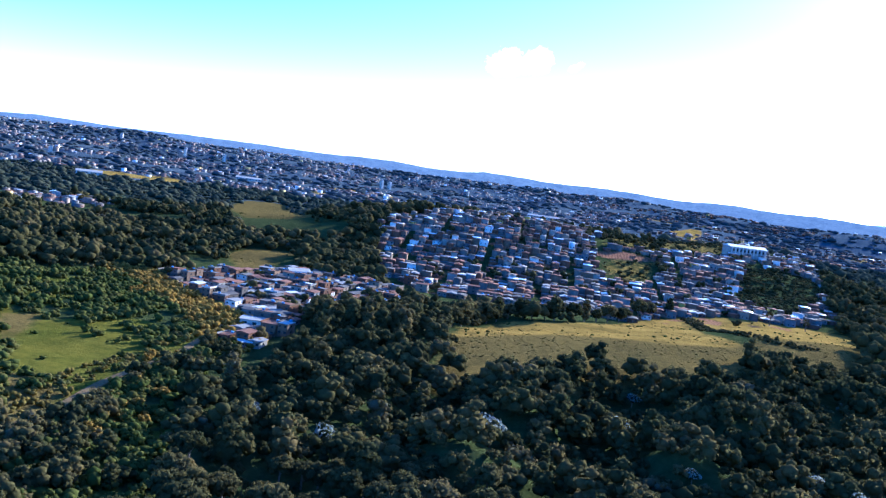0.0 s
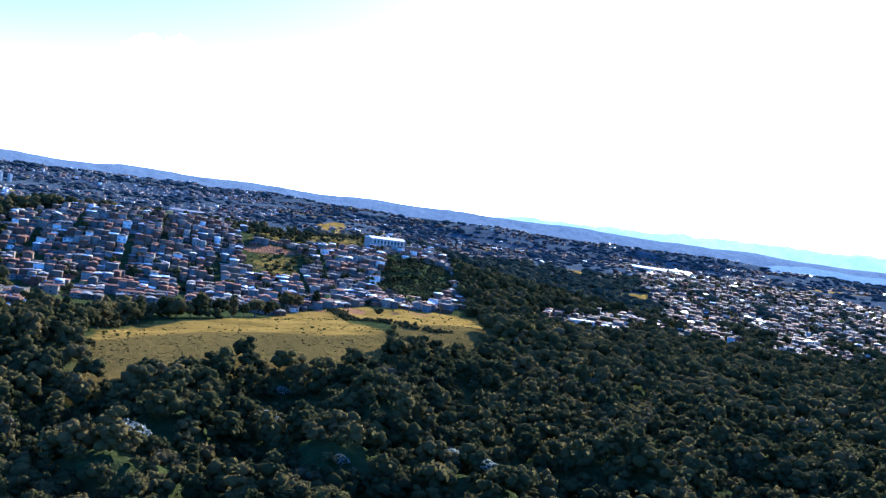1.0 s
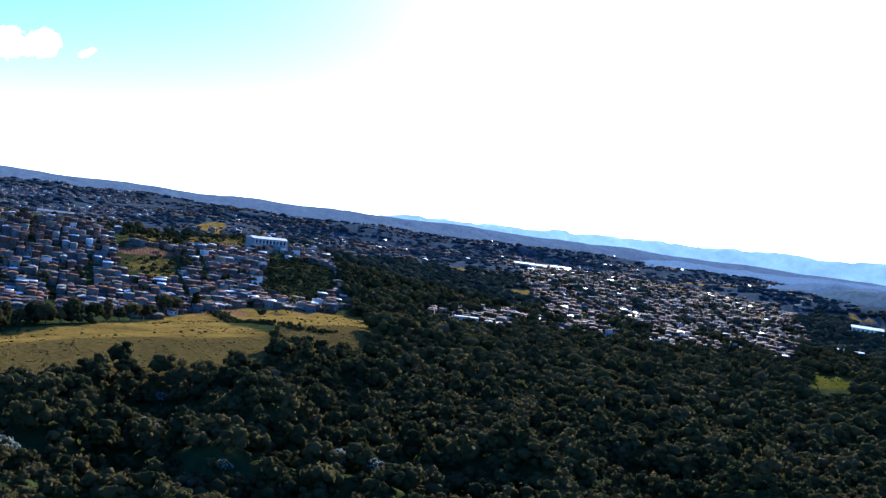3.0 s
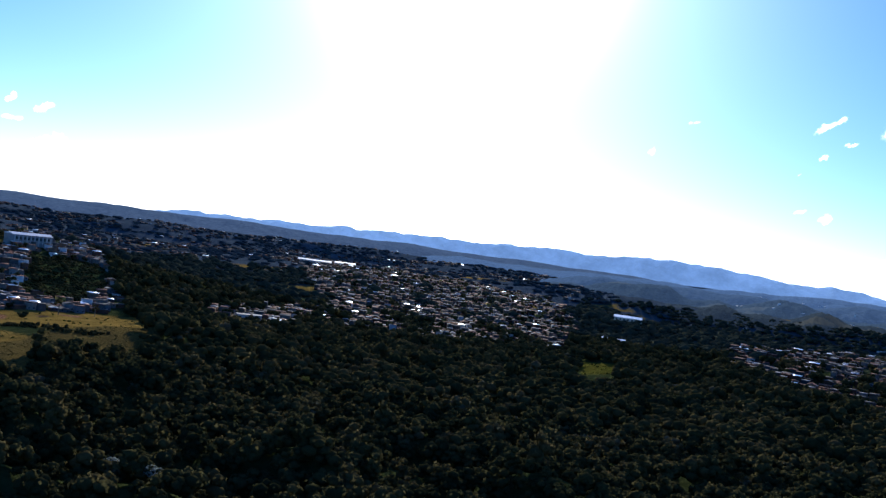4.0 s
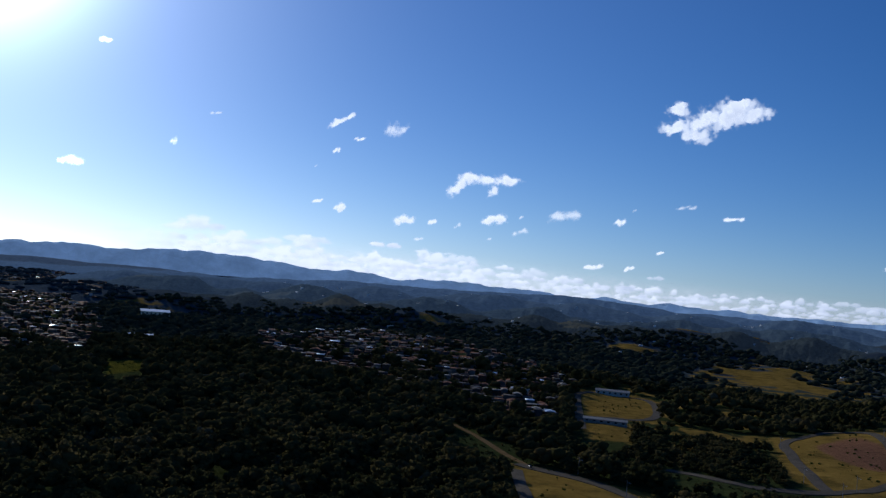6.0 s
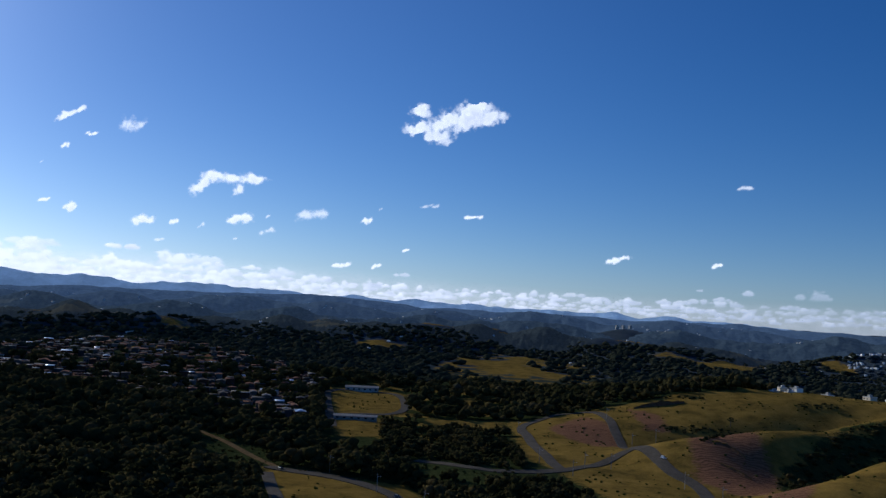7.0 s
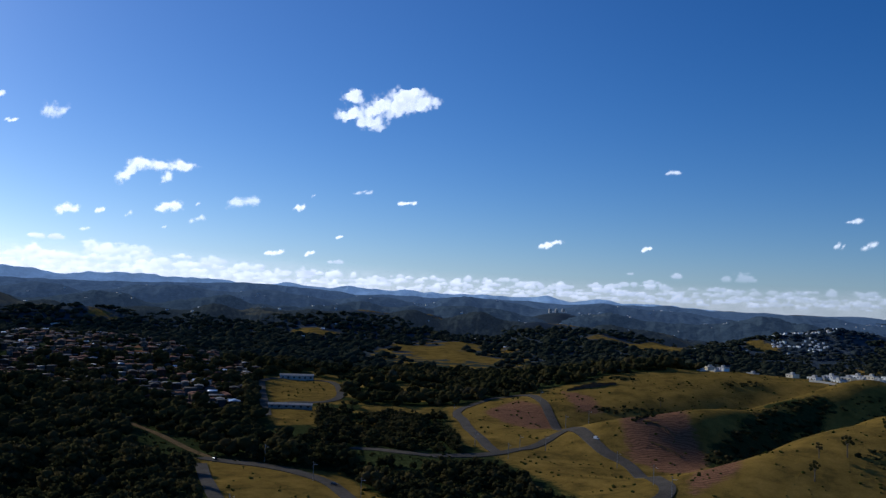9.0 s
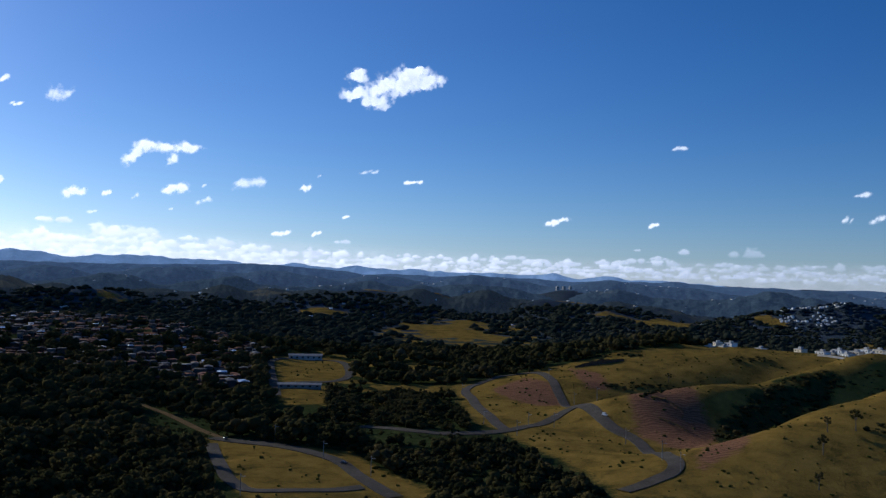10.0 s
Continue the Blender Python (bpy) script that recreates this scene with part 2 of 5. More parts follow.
GREENS = [(0.0, (0.036, 0.038, 0.018)), (0.25, (0.058, 0.057, 0.024)), (0.5, (0.088, 0.079, 0.032)), (0.75, (0.130, 0.106, 0.042)), (0.92, (0.165, 0.120, 0.052)), (1.0, (0.150, 0.150, 0.110))]
leaf_near = leaf_mat("leaves_near", GREENS, False)
leaf_wood = leaf_mat("leaves_wood", GREENS, True)
# haze painted into the leaf colours: blue-grey far off, blue-green midway
leaf_hazed = leaf_mat("leaves_far_hazed", [(0.0, (0.072, 0.100, 0.132)), (0.5, (0.094, 0.122, 0.154)), (1.0, (0.116, 0.144, 0.172))], True, 0.5)
leaf_half_hazed = leaf_mat("leaves_mid_hazed", [(0.0, (0.046, 0.060, 0.050)), (0.5, (0.066, 0.080, 0.062)), (1.0, (0.100, 0.104, 0.072))], True)
leaf_brush = leaf_mat("leaves_brush", [(0.0, (0.07, 0.09, 0.02)), (0.5, (0.11, 0.125, 0.03)), (1.0, (0.15, 0.13, 0.035))], True)
leaf_dim = leaf_mat("leaves_dim_scrub", [(0.0, (0.05, 0.055, 0.018)), (0.5, (0.09, 0.085, 0.03)), (1.0, (0.14, 0.11, 0.045))], True)
leaf_dry = leaf_mat("leaves_dry_shrub", [(0.0, (0.16, 0.12, 0.03)), (0.5, (0.24, 0.17, 0.04)), (1.0, (0.15, 0.15, 0.05))], True)
leaf_tuft = leaf_mat("dry_tufts", [(0.0, (0.10, 0.092, 0.03)), (0.5, (0.15, 0.125, 0.04)), (1.0, (0.20, 0.15, 0.05))], True)
leaf_orange = leaf_mat("orange_brown_brush", [(0.0, (0.32, 0.20, 0.04)), (0.5, (0.42, 0.25, 0.05)), (1.0, (0.26, 0.20, 0.05))], True)
silver = leaf_mat("silvery_leaves", [(0.0, (0.30, 0.34, 0.32)), (0.5, (0.42, 0.46, 0.44)), (1.0, (0.55, 0.58, 0.56))], True)
bark = plain("bark", (0.10, 0.075, 0.05), (0.2, 0.16, 0.12), 0.6, 0.9)

# land: dark woodland floor, with meadow, bare soil and dry grass laid in by the cover attribute
land, nt, b = node_mat("land_cover", 1.0, 0, 0.0)
at = nt.nodes.new("ShaderNodeAttribute")
at.attribute_name = "cover"
sep = nt.nodes.new("ShaderNodeSeparateColor")
nt.links.new(at.outputs["Color"], sep.inputs["Color"])
n_big, n_mid, n_fine = noise_tex(nt, 60, 6), noise_tex(nt, 6, 6, 0.75), noise_tex(nt, 1.3, 4, 0.75)
wood_c = ramp(nt, n_mid, [(0.3, (0.020, 0.030, 0.010)), (0.7, (0.055, 0.065, 0.024))])
# distant floor turns blue-grey: haze put into the base colour
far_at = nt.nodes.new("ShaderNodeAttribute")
far_at.attribute_name = "far_haze"
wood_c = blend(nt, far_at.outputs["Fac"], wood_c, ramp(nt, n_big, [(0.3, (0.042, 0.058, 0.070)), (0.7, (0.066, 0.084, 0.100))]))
grass_c = blend(nt, 0.55, ramp(nt, n_big, [(0.3, (0.125, 0.093, 0.021)), (0.5, (0.205, 0.136, 0.027)), (0.7, (0.285, 0.180, 0.039))]),
                ramp(nt, n_mid, [(0.32, (0.048, 0.040, 0.011)), (0.68, (0.305, 0.194, 0.042))]))
grass_c = blend(nt, 0.4, grass_c, ramp(nt, n_fine, [(0.3, (0.036, 0.030, 0.010)), (0.7, (0.300, 0.185, 0.052))]))
n_patch = noise_tex(nt, 19, 5, 0.65)
grass_c = blend(nt, 0.45, grass_c, ramp(nt, n_patch, [(0.36, (0.058, 0.048, 0.013)), (0.5, (0.225, 0.148, 0.031)), (0.66, (0.35, 0.225, 0.052))]))
soil_c = blend(nt, 0.5, ramp(nt, n_mid, [(0.3, (0.095, 0.042, 0.025)), (0.7, (0.25, 0.115, 0.062))]), ramp(nt, n_fine, [(0.3, (0.085, 0.042, 0.024)), (0.7, (0.31, 0.165, 0.092))]))
streak = nt.nodes.new("ShaderNodeTexWave")
streak.inputs["Scale"].default_value, streak.inputs["Distortion"].default_value = 0.09, 9.0
streak.inputs["Detail"].default_value, streak.inputs["Detail Scale"].default_value = 4.0, 1.4
nt.links.new(nt.nodes.new("ShaderNodeTexCoord").outputs["Object"], streak.inputs["Vector"])
soil_c = blend(nt, 0.45, soil_c, ramp(nt, streak.outputs["Fac"], [(0.2, (0.10, 0.055, 0.028)), (0.8, (0.31, 0.165, 0.09))]))
lush_c = blend(nt, 0.5, ramp(nt, n_mid, [(0.34, (0.024, 0.034, 0.006)), (0.66, (0.125, 0.115, 0.016))]), ramp(nt, n_big, [(0.35, (0.036, 0.048, 0.008)), (0.65, (0.14, 0.112, 0.018))]))
brown_c = blend(nt, 0.5, ramp(nt, n_big, [(0.3, (0.058, 0.048, 0.014)), (0.7, (0.130, 0.092, 0.022))]), ramp(nt, n_mid, [(0.36, (0.026, 0.023, 0.008)), (0.64, (0.155, 0.106, 0.028))]))
brown_c = blend(nt, 0.35, brown_c, ramp(nt, n_fine, [(0.3, (0.024, 0.022, 0.008)), (0.7, (0.20, 0.14, 0.05))]))


def edge(sock):
    v = math_node(nt, "ADD", sock, math_node(nt, "MULTIPLY", math_node(nt, "SUBTRACT", n_mid, 0.5), 0.9))
    mr = nt.nodes.new("ShaderNodeMapRange")
    mr.inputs["From Min"].default_value, mr.inputs["From Max"].default_value = 0.38, 0.62
    nt.links.new(v, mr.inputs["Value"])
    return mr.outputs["Result"]


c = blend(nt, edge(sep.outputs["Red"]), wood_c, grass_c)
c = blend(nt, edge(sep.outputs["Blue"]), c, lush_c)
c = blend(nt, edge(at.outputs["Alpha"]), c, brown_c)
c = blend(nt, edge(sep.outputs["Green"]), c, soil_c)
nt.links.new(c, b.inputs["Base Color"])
relief(nt, b, math_node(nt, "ADD", n_fine, math_node(nt, "MULTIPLY", n_mid, 2.0)), 0.7, 0.7)

asphalt = plain("asphalt", (0.060, 0.052, 0.042), (0.110, 0.096, 0.078), 7, 0.95, spec=0.03)
dirt_road = plain("dirt_track", (0.10, 0.070, 0.035), (0.19, 0.130, 0.065), 5, 0.95, spec=0.0)
concrete = plain("concrete", (0.34, 0.33, 0.31), (0.5, 0.49, 0.46), 3, 0.85)
white_paint = plain("white_paint", (0.66, 0.66, 0.64), (0.82, 0.82, 0.80), 4, 0.7)
cream_paint = plain("cream_paint", (0.58, 0.50, 0.36), (0.72, 0.64, 0.48), 4, 0.7)
brick_wall = plain("bare_brick", (0.27, 0.12, 0.07), (0.40, 0.20, 0.12), 2, 0.9)
zinc = plain("zinc_sheet", (0.45, 0.46, 0.48), (0.66, 0.67, 0.68), 5, 0.5, 0.1, spec=0.4)
bright_sheet = plain("sunlit_metal_sheet", (0.62, 0.62, 0.62), (0.8, 0.8, 0.79), 5, 0.36, 0.85, spec=0.5)
fibre = plain("fibre_cement_sheet", (0.19, 0.18, 0.17), (0.34, 0.33, 0.31), 4, 0.85)
clay_tile = plain("clay_tile", (0.25, 0.105, 0.06), (0.40, 0.19, 0.115), 3, 0.85)
dark_glass = plain("window_glass", (0.02, 0.025, 0.03), (0.04, 0.045, 0.05), 2, 0.12, spec=0.6)
door_wood = plain("door_paint", (0.10, 0.06, 0.04), (0.2, 0.13, 0.09), 1, 0.6)
tank_blue = plain("tank_plastic", (0.05, 0.16, 0.33), (0.08, 0.22, 0.42), 1, 0.5)
black_rubber = plain("rubber", (0.02, 0.02, 0.02), (0.04, 0.04, 0.04), 0.3, 0.9)
car_white = plain("car_paint_white", (0.72, 0.72, 0.71), (0.8, 0.8, 0.79), 2, 0.3, spec=0.5)
car_dark = plain("car_paint_dark", (0.05, 0.05, 0.055), (0.08, 0.08, 0.085), 2, 0.3, spec=0.5)

WALLS = [(0.0, (0.15, 0.135, 0.115)), (0.16, (0.24, 0.22, 0.19)), (0.24, (0.13, 0.068, 0.042)), (0.42, (0.155, 0.105, 0.07)), (0.56, (0.105, 0.094, 0.086)),
         (0.72, (0.14, 0.072, 0.045)), (0.83, (0.24, 0.19, 0.145)), (0.9, (0.15, 0.15, 0.15)), (0.945, (0.62, 0.61, 0.58)), (0.985, (0.42, 0.31, 0.07))]
ROOFS = [(0.0, (0.125, 0.115, 0.105)), (0.26, (0.175, 0.092, 0.064)), (0.48, (0.10, 0.092, 0.085)), (0.64, (0.19, 0.10, 0.07)), (0.86, (0.21, 0.205, 0.20)), (0.97, (0.42, 0.42, 0.41))]


def mixed(name, stops, per_island, rough):
    """Paint or roofing that differs from house to house, with stains."""
    m, nt, b = node_mat(name, rough, 0, 0.02)
    c = ramp(nt, varied(nt, per_island), stops, "CONSTANT")
    c = blend(nt, 0.6, c, ramp(nt, noise_tex(nt, 2.2, 5, 0.7), [(0.3, (0.55, 0.53, 0.5)), (0.6, (1, 1, 1))]), "MULTIPLY")
    nt.links.new(c, b.inputs["Base Color"])
    return m


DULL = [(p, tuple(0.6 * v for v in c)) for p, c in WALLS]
# far walls lightened: haze, and sunlight on one row, put into their colour
LIFTED = [(p, tuple(min(0.8, 0.08 + 1.15 * v) for v in c)) for p, c in WALLS]
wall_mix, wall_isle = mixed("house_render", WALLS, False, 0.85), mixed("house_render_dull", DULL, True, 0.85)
wall_town, wall_lifted = mixed("house_render_town", WALLS, True, 0.85), mixed("house_render_lifted", LIFTED, True, 0.85)
roof_mix, roof_isle = mixed("house_roofing", ROOFS, False, 0.85), mixed("house_roofing_far", ROOFS, True, 0.85)


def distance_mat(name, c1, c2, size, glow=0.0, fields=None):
    """Far woods, softly mottled, with open fields among them; haze painted in as blue colour and glow."""
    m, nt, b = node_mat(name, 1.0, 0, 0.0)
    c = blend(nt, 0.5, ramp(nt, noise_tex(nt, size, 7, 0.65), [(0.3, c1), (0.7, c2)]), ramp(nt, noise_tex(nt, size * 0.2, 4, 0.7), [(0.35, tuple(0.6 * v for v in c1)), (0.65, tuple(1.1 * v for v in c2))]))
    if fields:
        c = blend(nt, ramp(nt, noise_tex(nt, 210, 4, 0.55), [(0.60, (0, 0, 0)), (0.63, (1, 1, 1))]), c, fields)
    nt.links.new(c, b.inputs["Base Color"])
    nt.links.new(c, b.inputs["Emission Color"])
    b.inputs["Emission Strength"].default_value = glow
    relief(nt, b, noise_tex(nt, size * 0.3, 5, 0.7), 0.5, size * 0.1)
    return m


# painted haze grows with distance: bluer colours, brighter glow
hill_mats = [distance_mat("far_hills_hazed", (0.050, 0.080, 0.128), (0.062, 0.094, 0.144), 60, 1.15),
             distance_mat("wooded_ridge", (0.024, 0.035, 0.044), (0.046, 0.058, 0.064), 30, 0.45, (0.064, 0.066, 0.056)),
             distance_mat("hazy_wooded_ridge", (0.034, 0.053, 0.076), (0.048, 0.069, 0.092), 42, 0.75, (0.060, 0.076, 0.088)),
             distance_mat("far_mountain_hazed", (0.165, 0.25, 0.375), (0.19, 0.28, 0.41), 700, 1.05),
             distance_mat("far_skyline_hazed", (0.042, 0.062, 0.094), (0.060, 0.082, 0.116), 70, 0.9),
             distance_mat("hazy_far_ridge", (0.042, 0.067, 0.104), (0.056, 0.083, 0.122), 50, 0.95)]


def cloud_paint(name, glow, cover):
    """Vapour glowing with painted sunlight: white where thin and towards the sun, grey where thick, fading out at its
    rim.
    """
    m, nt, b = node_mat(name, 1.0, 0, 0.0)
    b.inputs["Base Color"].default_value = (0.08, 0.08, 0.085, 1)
    painted_sun = nt.nodes.new("ShaderNodeAttribute")
    painted_sun.attribute_name = "painted_sun"
    nt.links.new(ramp(nt, painted_sun.outputs["Fac"], [(0.0, (0.34, 0.39, 0.50)), (0.5, (0.66, 0.68, 0.75)), (1.0, (1.0, 0.985, 0.98))]), b.inputs["Emission Color"])
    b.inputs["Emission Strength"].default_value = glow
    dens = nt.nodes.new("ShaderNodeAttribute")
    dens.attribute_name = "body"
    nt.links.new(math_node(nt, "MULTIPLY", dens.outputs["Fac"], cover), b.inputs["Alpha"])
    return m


# clouds glow to look sunlit, most strongly those near the sun
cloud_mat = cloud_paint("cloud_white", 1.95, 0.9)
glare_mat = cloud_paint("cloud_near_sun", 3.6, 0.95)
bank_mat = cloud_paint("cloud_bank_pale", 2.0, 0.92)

# ---------------------------------------------------------------- building helpers
def mesh_from(name, verts, faces, materials, slots=None, smooth=False):
    me = bpy.data.meshes.new(name)
    me.from_pydata([tuple(v) for v in verts], [], [tuple(f) for f in faces])
    for m in materials:
        me.materials.append(m)
    if slots is not None:
        me.polygons.foreach_set("material_index", np.asarray(slots, np.int32))
    if smooth:
        me.polygons.foreach_set("use_smooth", np.ones(len(me.polygons), bool))
    me.update()
    return me


def mesh_arrays(name, verts, tris, materials, slots=None):
    """A mesh from numpy triangles, quick for very many."""
    me = bpy.data.meshes.new(name)
    n = len(tris)
    me.vertices.add(len(verts))
    me.vertices.foreach_set("co", np.asarray(verts, np.float32).ravel())
    me.loops.add(3 * n)
    me.loops.foreach_set("vertex_index", np.asarray(tris, np.int32).ravel())
    me.polygons.add(n)
    me.polygons.foreach_set("loop_start", np.arange(0, 3 * n, 3, dtype=np.int32))
    for m in materials:
        me.materials.append(m)
    if slots is not None:
        me.polygons.foreach_set("material_index", np.asarray(slots, np.int32))
    me.update(calc_edges=True)
    return me


def part(name, bm, material, parent, label=""):
    me = bpy.data.meshes.new(name)
    bm.to_mesh(me)
    bm.free()
    me.materials.append(material)
    ob = new(name, me)
    ob.parent = parent
    if label:
        ob["label"] = label
    return ob


def boxes(*specs, bevel=0.0):
    """A bmesh of boxes (x0, y0, z0, x1, y1, z1)."""
    bm = bmesh.new()
    for x0, y0, z0, x1, y1, z1 in specs:
        vs = bmesh.ops.create_cube(bm, size=1)["verts"]
        for v in vs:
            v.co = Vector(((x0 + x1) / 2 + v.co.x * (x1 - x0), (y0 + y1) / 2 + v.co.y * (y1 - y0), (z0 + z1) / 2 + v.co.z * (z1 - z0)))
    if bevel:
        bmesh.ops.bevel(bm, geom=bm.edges[:], offset=bevel, segments=1, affect="EDGES")
    return bm


def tube(bm, p, q, r0, r1, n=7):
    """A tapered round bar from p to q."""
    p, q = Vector(p), Vector(q)
    turn = (q - p).to_track_quat("Z", "Y").to_matrix()
    rings = [[bm.verts.new(c + turn @ Vector((r * math.cos(2 * math.pi * k / n), r * math.sin(2 * math.pi * k / n), 0))) for k in range(n)] for c, r in ((p, r0), (q, r1))]
    for k in range(n):
        bm.faces.new((rings[0][k], rings[0][(k + 1) % n], rings[1][(k + 1) % n], rings[1][k]))
    bm.faces.new(rings[1])
    bm.faces.new(rings[0][::-1])


def to_xy(poly):
    return np.array([polar(a, d) for a, d in poly])


def inside(x, y, poly):
    """Which of the points lie in the plan polygon (bearing, distance)."""
    p = to_xy(poly)
    hit = np.zeros(np.shape(x), bool)
    j = len(p) - 1
    for i in range(len(p)):
        (xi, yi), (xj, yj) = p[i], p[j]
        if yi != yj:
            hit ^= ((yi > y) != (yj > y)) & (x < (xj - xi) * (y - yi) / (yj - yi) + xi)
        j = i
    return hit


def near_line(x, y, line, width):
    p = to_xy(line)
    near = np.zeros(np.shape(x), bool)
    for (ax, ay), (bx, by) in zip(p[:-1], p[1:]):
        t = np.clip(((x - ax) * (bx - ax) + (y - ay) * (by - ay)) / ((bx - ax) ** 2 + (by - ay) ** 2), 0, 1)
        near |= np.hypot(x - ax - t * (bx - ax), y - ay - t * (by - ay)) < width
    return near


def spot(az, d, lift=0.0):
    x, y = polar(az, d)
    return Vector((float(x), float(y), float(height(x, y)) + lift))


ROADS = [SCRUB_ROAD, ROAD_LOW, ROAD_SIDE, ROAD_HILL, ROAD_ISLAND, ROAD_LOOP, TRACK_LEFT, TRACK_WOOD]
GRASS = [MEADOW_LOW, MEADOW_TOP, BROWN_FIELD, TAN_FIELD, GRASS_HILL, LOW_MEADOW, VERGE, LOOP_FIELD, SHED_PLOT, MID_FIELD, FAR_SLOPE]
SOIL = [ORANGE_CUT, CUT_A, CUT_B, CUT_C, CUT_D, DARK_PLOT]
LUSH = [GREEN_FIELD, GREEN_PATCH, CLEARING, FAR_FIELD]
HILL_TOWN = [(-4.2, 960), (-3.6, 760), (-1, 690), (6, 700), (14, 690), (22, 800), (24, 900), (22.5, 1180), (16, 1240), (11, 1080), (6, 1090), (0, 1060)]
VALLEY_TOWN = [(28.5, 900), (32, 880), (38, 960), (44, 980), (51, 1010), (52, 1250), (50, 1900), (40, 2000), (34, 1700), (36, 1200), (29, 1000)]
BRICK_TOWN = [(61, 1080), (66, 980), (71, 860), (75, 780), (78, 690), (80, 760), (80.5, 900), (81, 1050), (79, 1200), (73, 1400), (66, 1420), (61, 1300)]
LEFT_BRUSH = [(-36, 200), (-19, 225), (-15, 300), (-13.4, 420), (-14, 480), (-18, 640), (-24, 640), (-36, 600)]
DARK_SLOPE = [(18.2, 900), (21.5, 860), (23, 1000), (22.4, 1100), (18.6, 1090)]
VILLAGE = [(112.6, 1720), (117.6, 1720), (117.6, 2200), (112.6, 2150)]
EAST_OPEN = [(82, 1080), (88, 1150), (93, 1000), (93, 740), (90, 640), (86, 600), (83.5, 700), (82, 800)]
ROLLING = [(87, 1450), (91, 1800), (97, 1720), (99, 1450), (96, 1180), (90, 1180)]
SCRUBLAND = [(84.5, 770), (88, 760), (92.6, 760), (95.0, 600), (98.3, 535), (100.3, 470), (102, 400), (92, 400), (88, 500), (84.1, 600)]
LOWER_BRUSH = [(-27, 240), (-27, 300), (-21.7, 331), (-17.7, 369), (-13.5, 437), (-11.8, 410), (-14.8, 344), (-17.0, 309), (-14.6, 262), (-18, 236)]
BRUSH_BAND = [(-19.4, 655), (-17.9, 630), (-16.5, 584), (-14.8, 523), (-13.0, 470), (-12.4, 430)]
TOWNS = [LOW_TOWN, HILL_TOWN, VALLEY_TOWN, BRICK_TOWN]

# ---------------------------------------------------------------- ground
bearings = np.concatenate([np.arange(-45, 135, 0.5), np.arange(135, 315, 5)])
rings = np.concatenate([np.geomspace(4, 240, 22)[:-1], np.geomspace(240, 1100, 150), np.geomspace(1100, 4900, 90)[1:]])
A, R = np.meshgrid(bearings, rings)
gx, gy = polar(A, R)
gz = height(gx, gy)
nb, nr = len(bearings), len(rings)
ground_faces = [(i * nb + j, (i + 1) * nb + j, (i + 1) * nb + (j + 1) % nb, i * nb + (j + 1) % nb) for i in range(nr - 1) for j in range(nb)]
cx, cy = gx.ravel(), gy.ravel()
ground_verts = list(zip(cx, cy, gz.ravel())) + [(0, 0, float(height(0, 0)))]
ground_faces += [(nb * nr, j, (j + 1) % nb) for j in range(nb)]
ground = new("ground", mesh_from("ground", ground_verts, ground_faces, [land], smooth=True))
tagged(ground, "rolling land of woods, dry meadows and bare soil", "ground", kind="structure")
def depth_in(x, y, poly, soft):
    """0 outside to 1 inside a plan polygon, with a soft rim."""
    p = to_xy(poly)
    near = np.full(np.shape(x), 1e9)
    for (ax, ay), (bx, by) in zip(p, np.roll(p, -1, 0)):
        t = np.clip(((x - ax) * (bx - ax) + (y - ay) * (by - ay)) / ((bx - ax) ** 2 + (by - ay) ** 2 + 1e-9), 0, 1)
        near = np.minimum(near, np.hypot(x - ax - t * (bx - ax), y - ay - t * (by - ay)))
    return np.clip(0.5 + np.where(inside(x, y, poly), near, -near) / soft, 0, 1)


cover = np.zeros((len(ground_verts), 4), np.float32)
for k, regions in ((0, GRASS), (1, SOIL), (2, LUSH)):
    for poly in regions:
        if poly is DARK_PLOT:
            continue
        cover[:-1, k] = np.maximum(cover[:-1, k], depth_in(cx, cy, poly, 22))
MEADOW_FOOT = [(0.5, 385), (1.2, 470), (5, 490), (8.5, 525), (11.3, 540), (14.8, 535), (18.4, 560), (20, 595), (23.3, 635), (25.5, 655), (26, 560), (20, 480), (14, 440), (8, 400)]
for poly in (MEADOW_FOOT, BROWN_FIELD, DARK_PLOT, CLEARING, FAR_FIELD):
    cover[:-1, 3] = np.maximum(cover[:-1, 3], depth_in(cx, cy, poly, 22))
for poly, share in ((EAST_OPEN, 0.75), (ROLLING, 0.85)):
    cover[:-1, 0] = np.maximum(cover[:-1, 0], share * depth_in(cx, cy, poly, 60) * step(waves(cx, cy, 70, 62), -0.5, 0.2))
for poly in TOWNS:
    cover[:-1, 1] = np.maximum(cover[:-1, 1], depth_in(cx, cy, poly, 22) * step(waves(cx, cy, 45, 21), 0.0, 0.8) * 0.8)
for poly in (TOWN_SLOPE, TOWN_BACK):
    cover[:-1, 0] = np.maximum(cover[:-1, 0], 0.5 * depth_in(cx, cy, poly, 22))
    cover[:-1, 1] *= 1 - 0.7 * depth_in(cx, cy, poly, 22)
cover[:-1, 1] *= 1 - depth_in(cx, cy, DARK_SLOPE, 20)
cover[:-1, 2] = np.maximum(cover[:-1, 2], depth_in(cx, cy, LEFT_BRUSH, 30) * step(waves(cx, cy, 40, 23), -0.6, 0.5) * 0.85)
far = (np.hypot(cx, cy) > 1250) & (np.hypot(cx, cy) < 2500)
cover[:-1, 0] = np.maximum(cover[:-1, 0], far * step(waves(cx, cy, 420, 31), 0.62, 0.95) * 0.7)
cover[:-1, 0] *= 1 - np.clip(depth_in(cx, cy, GULLY, 26) * (1 + 0.5 * waves(cx, cy, 30, 33)), 0, 1)
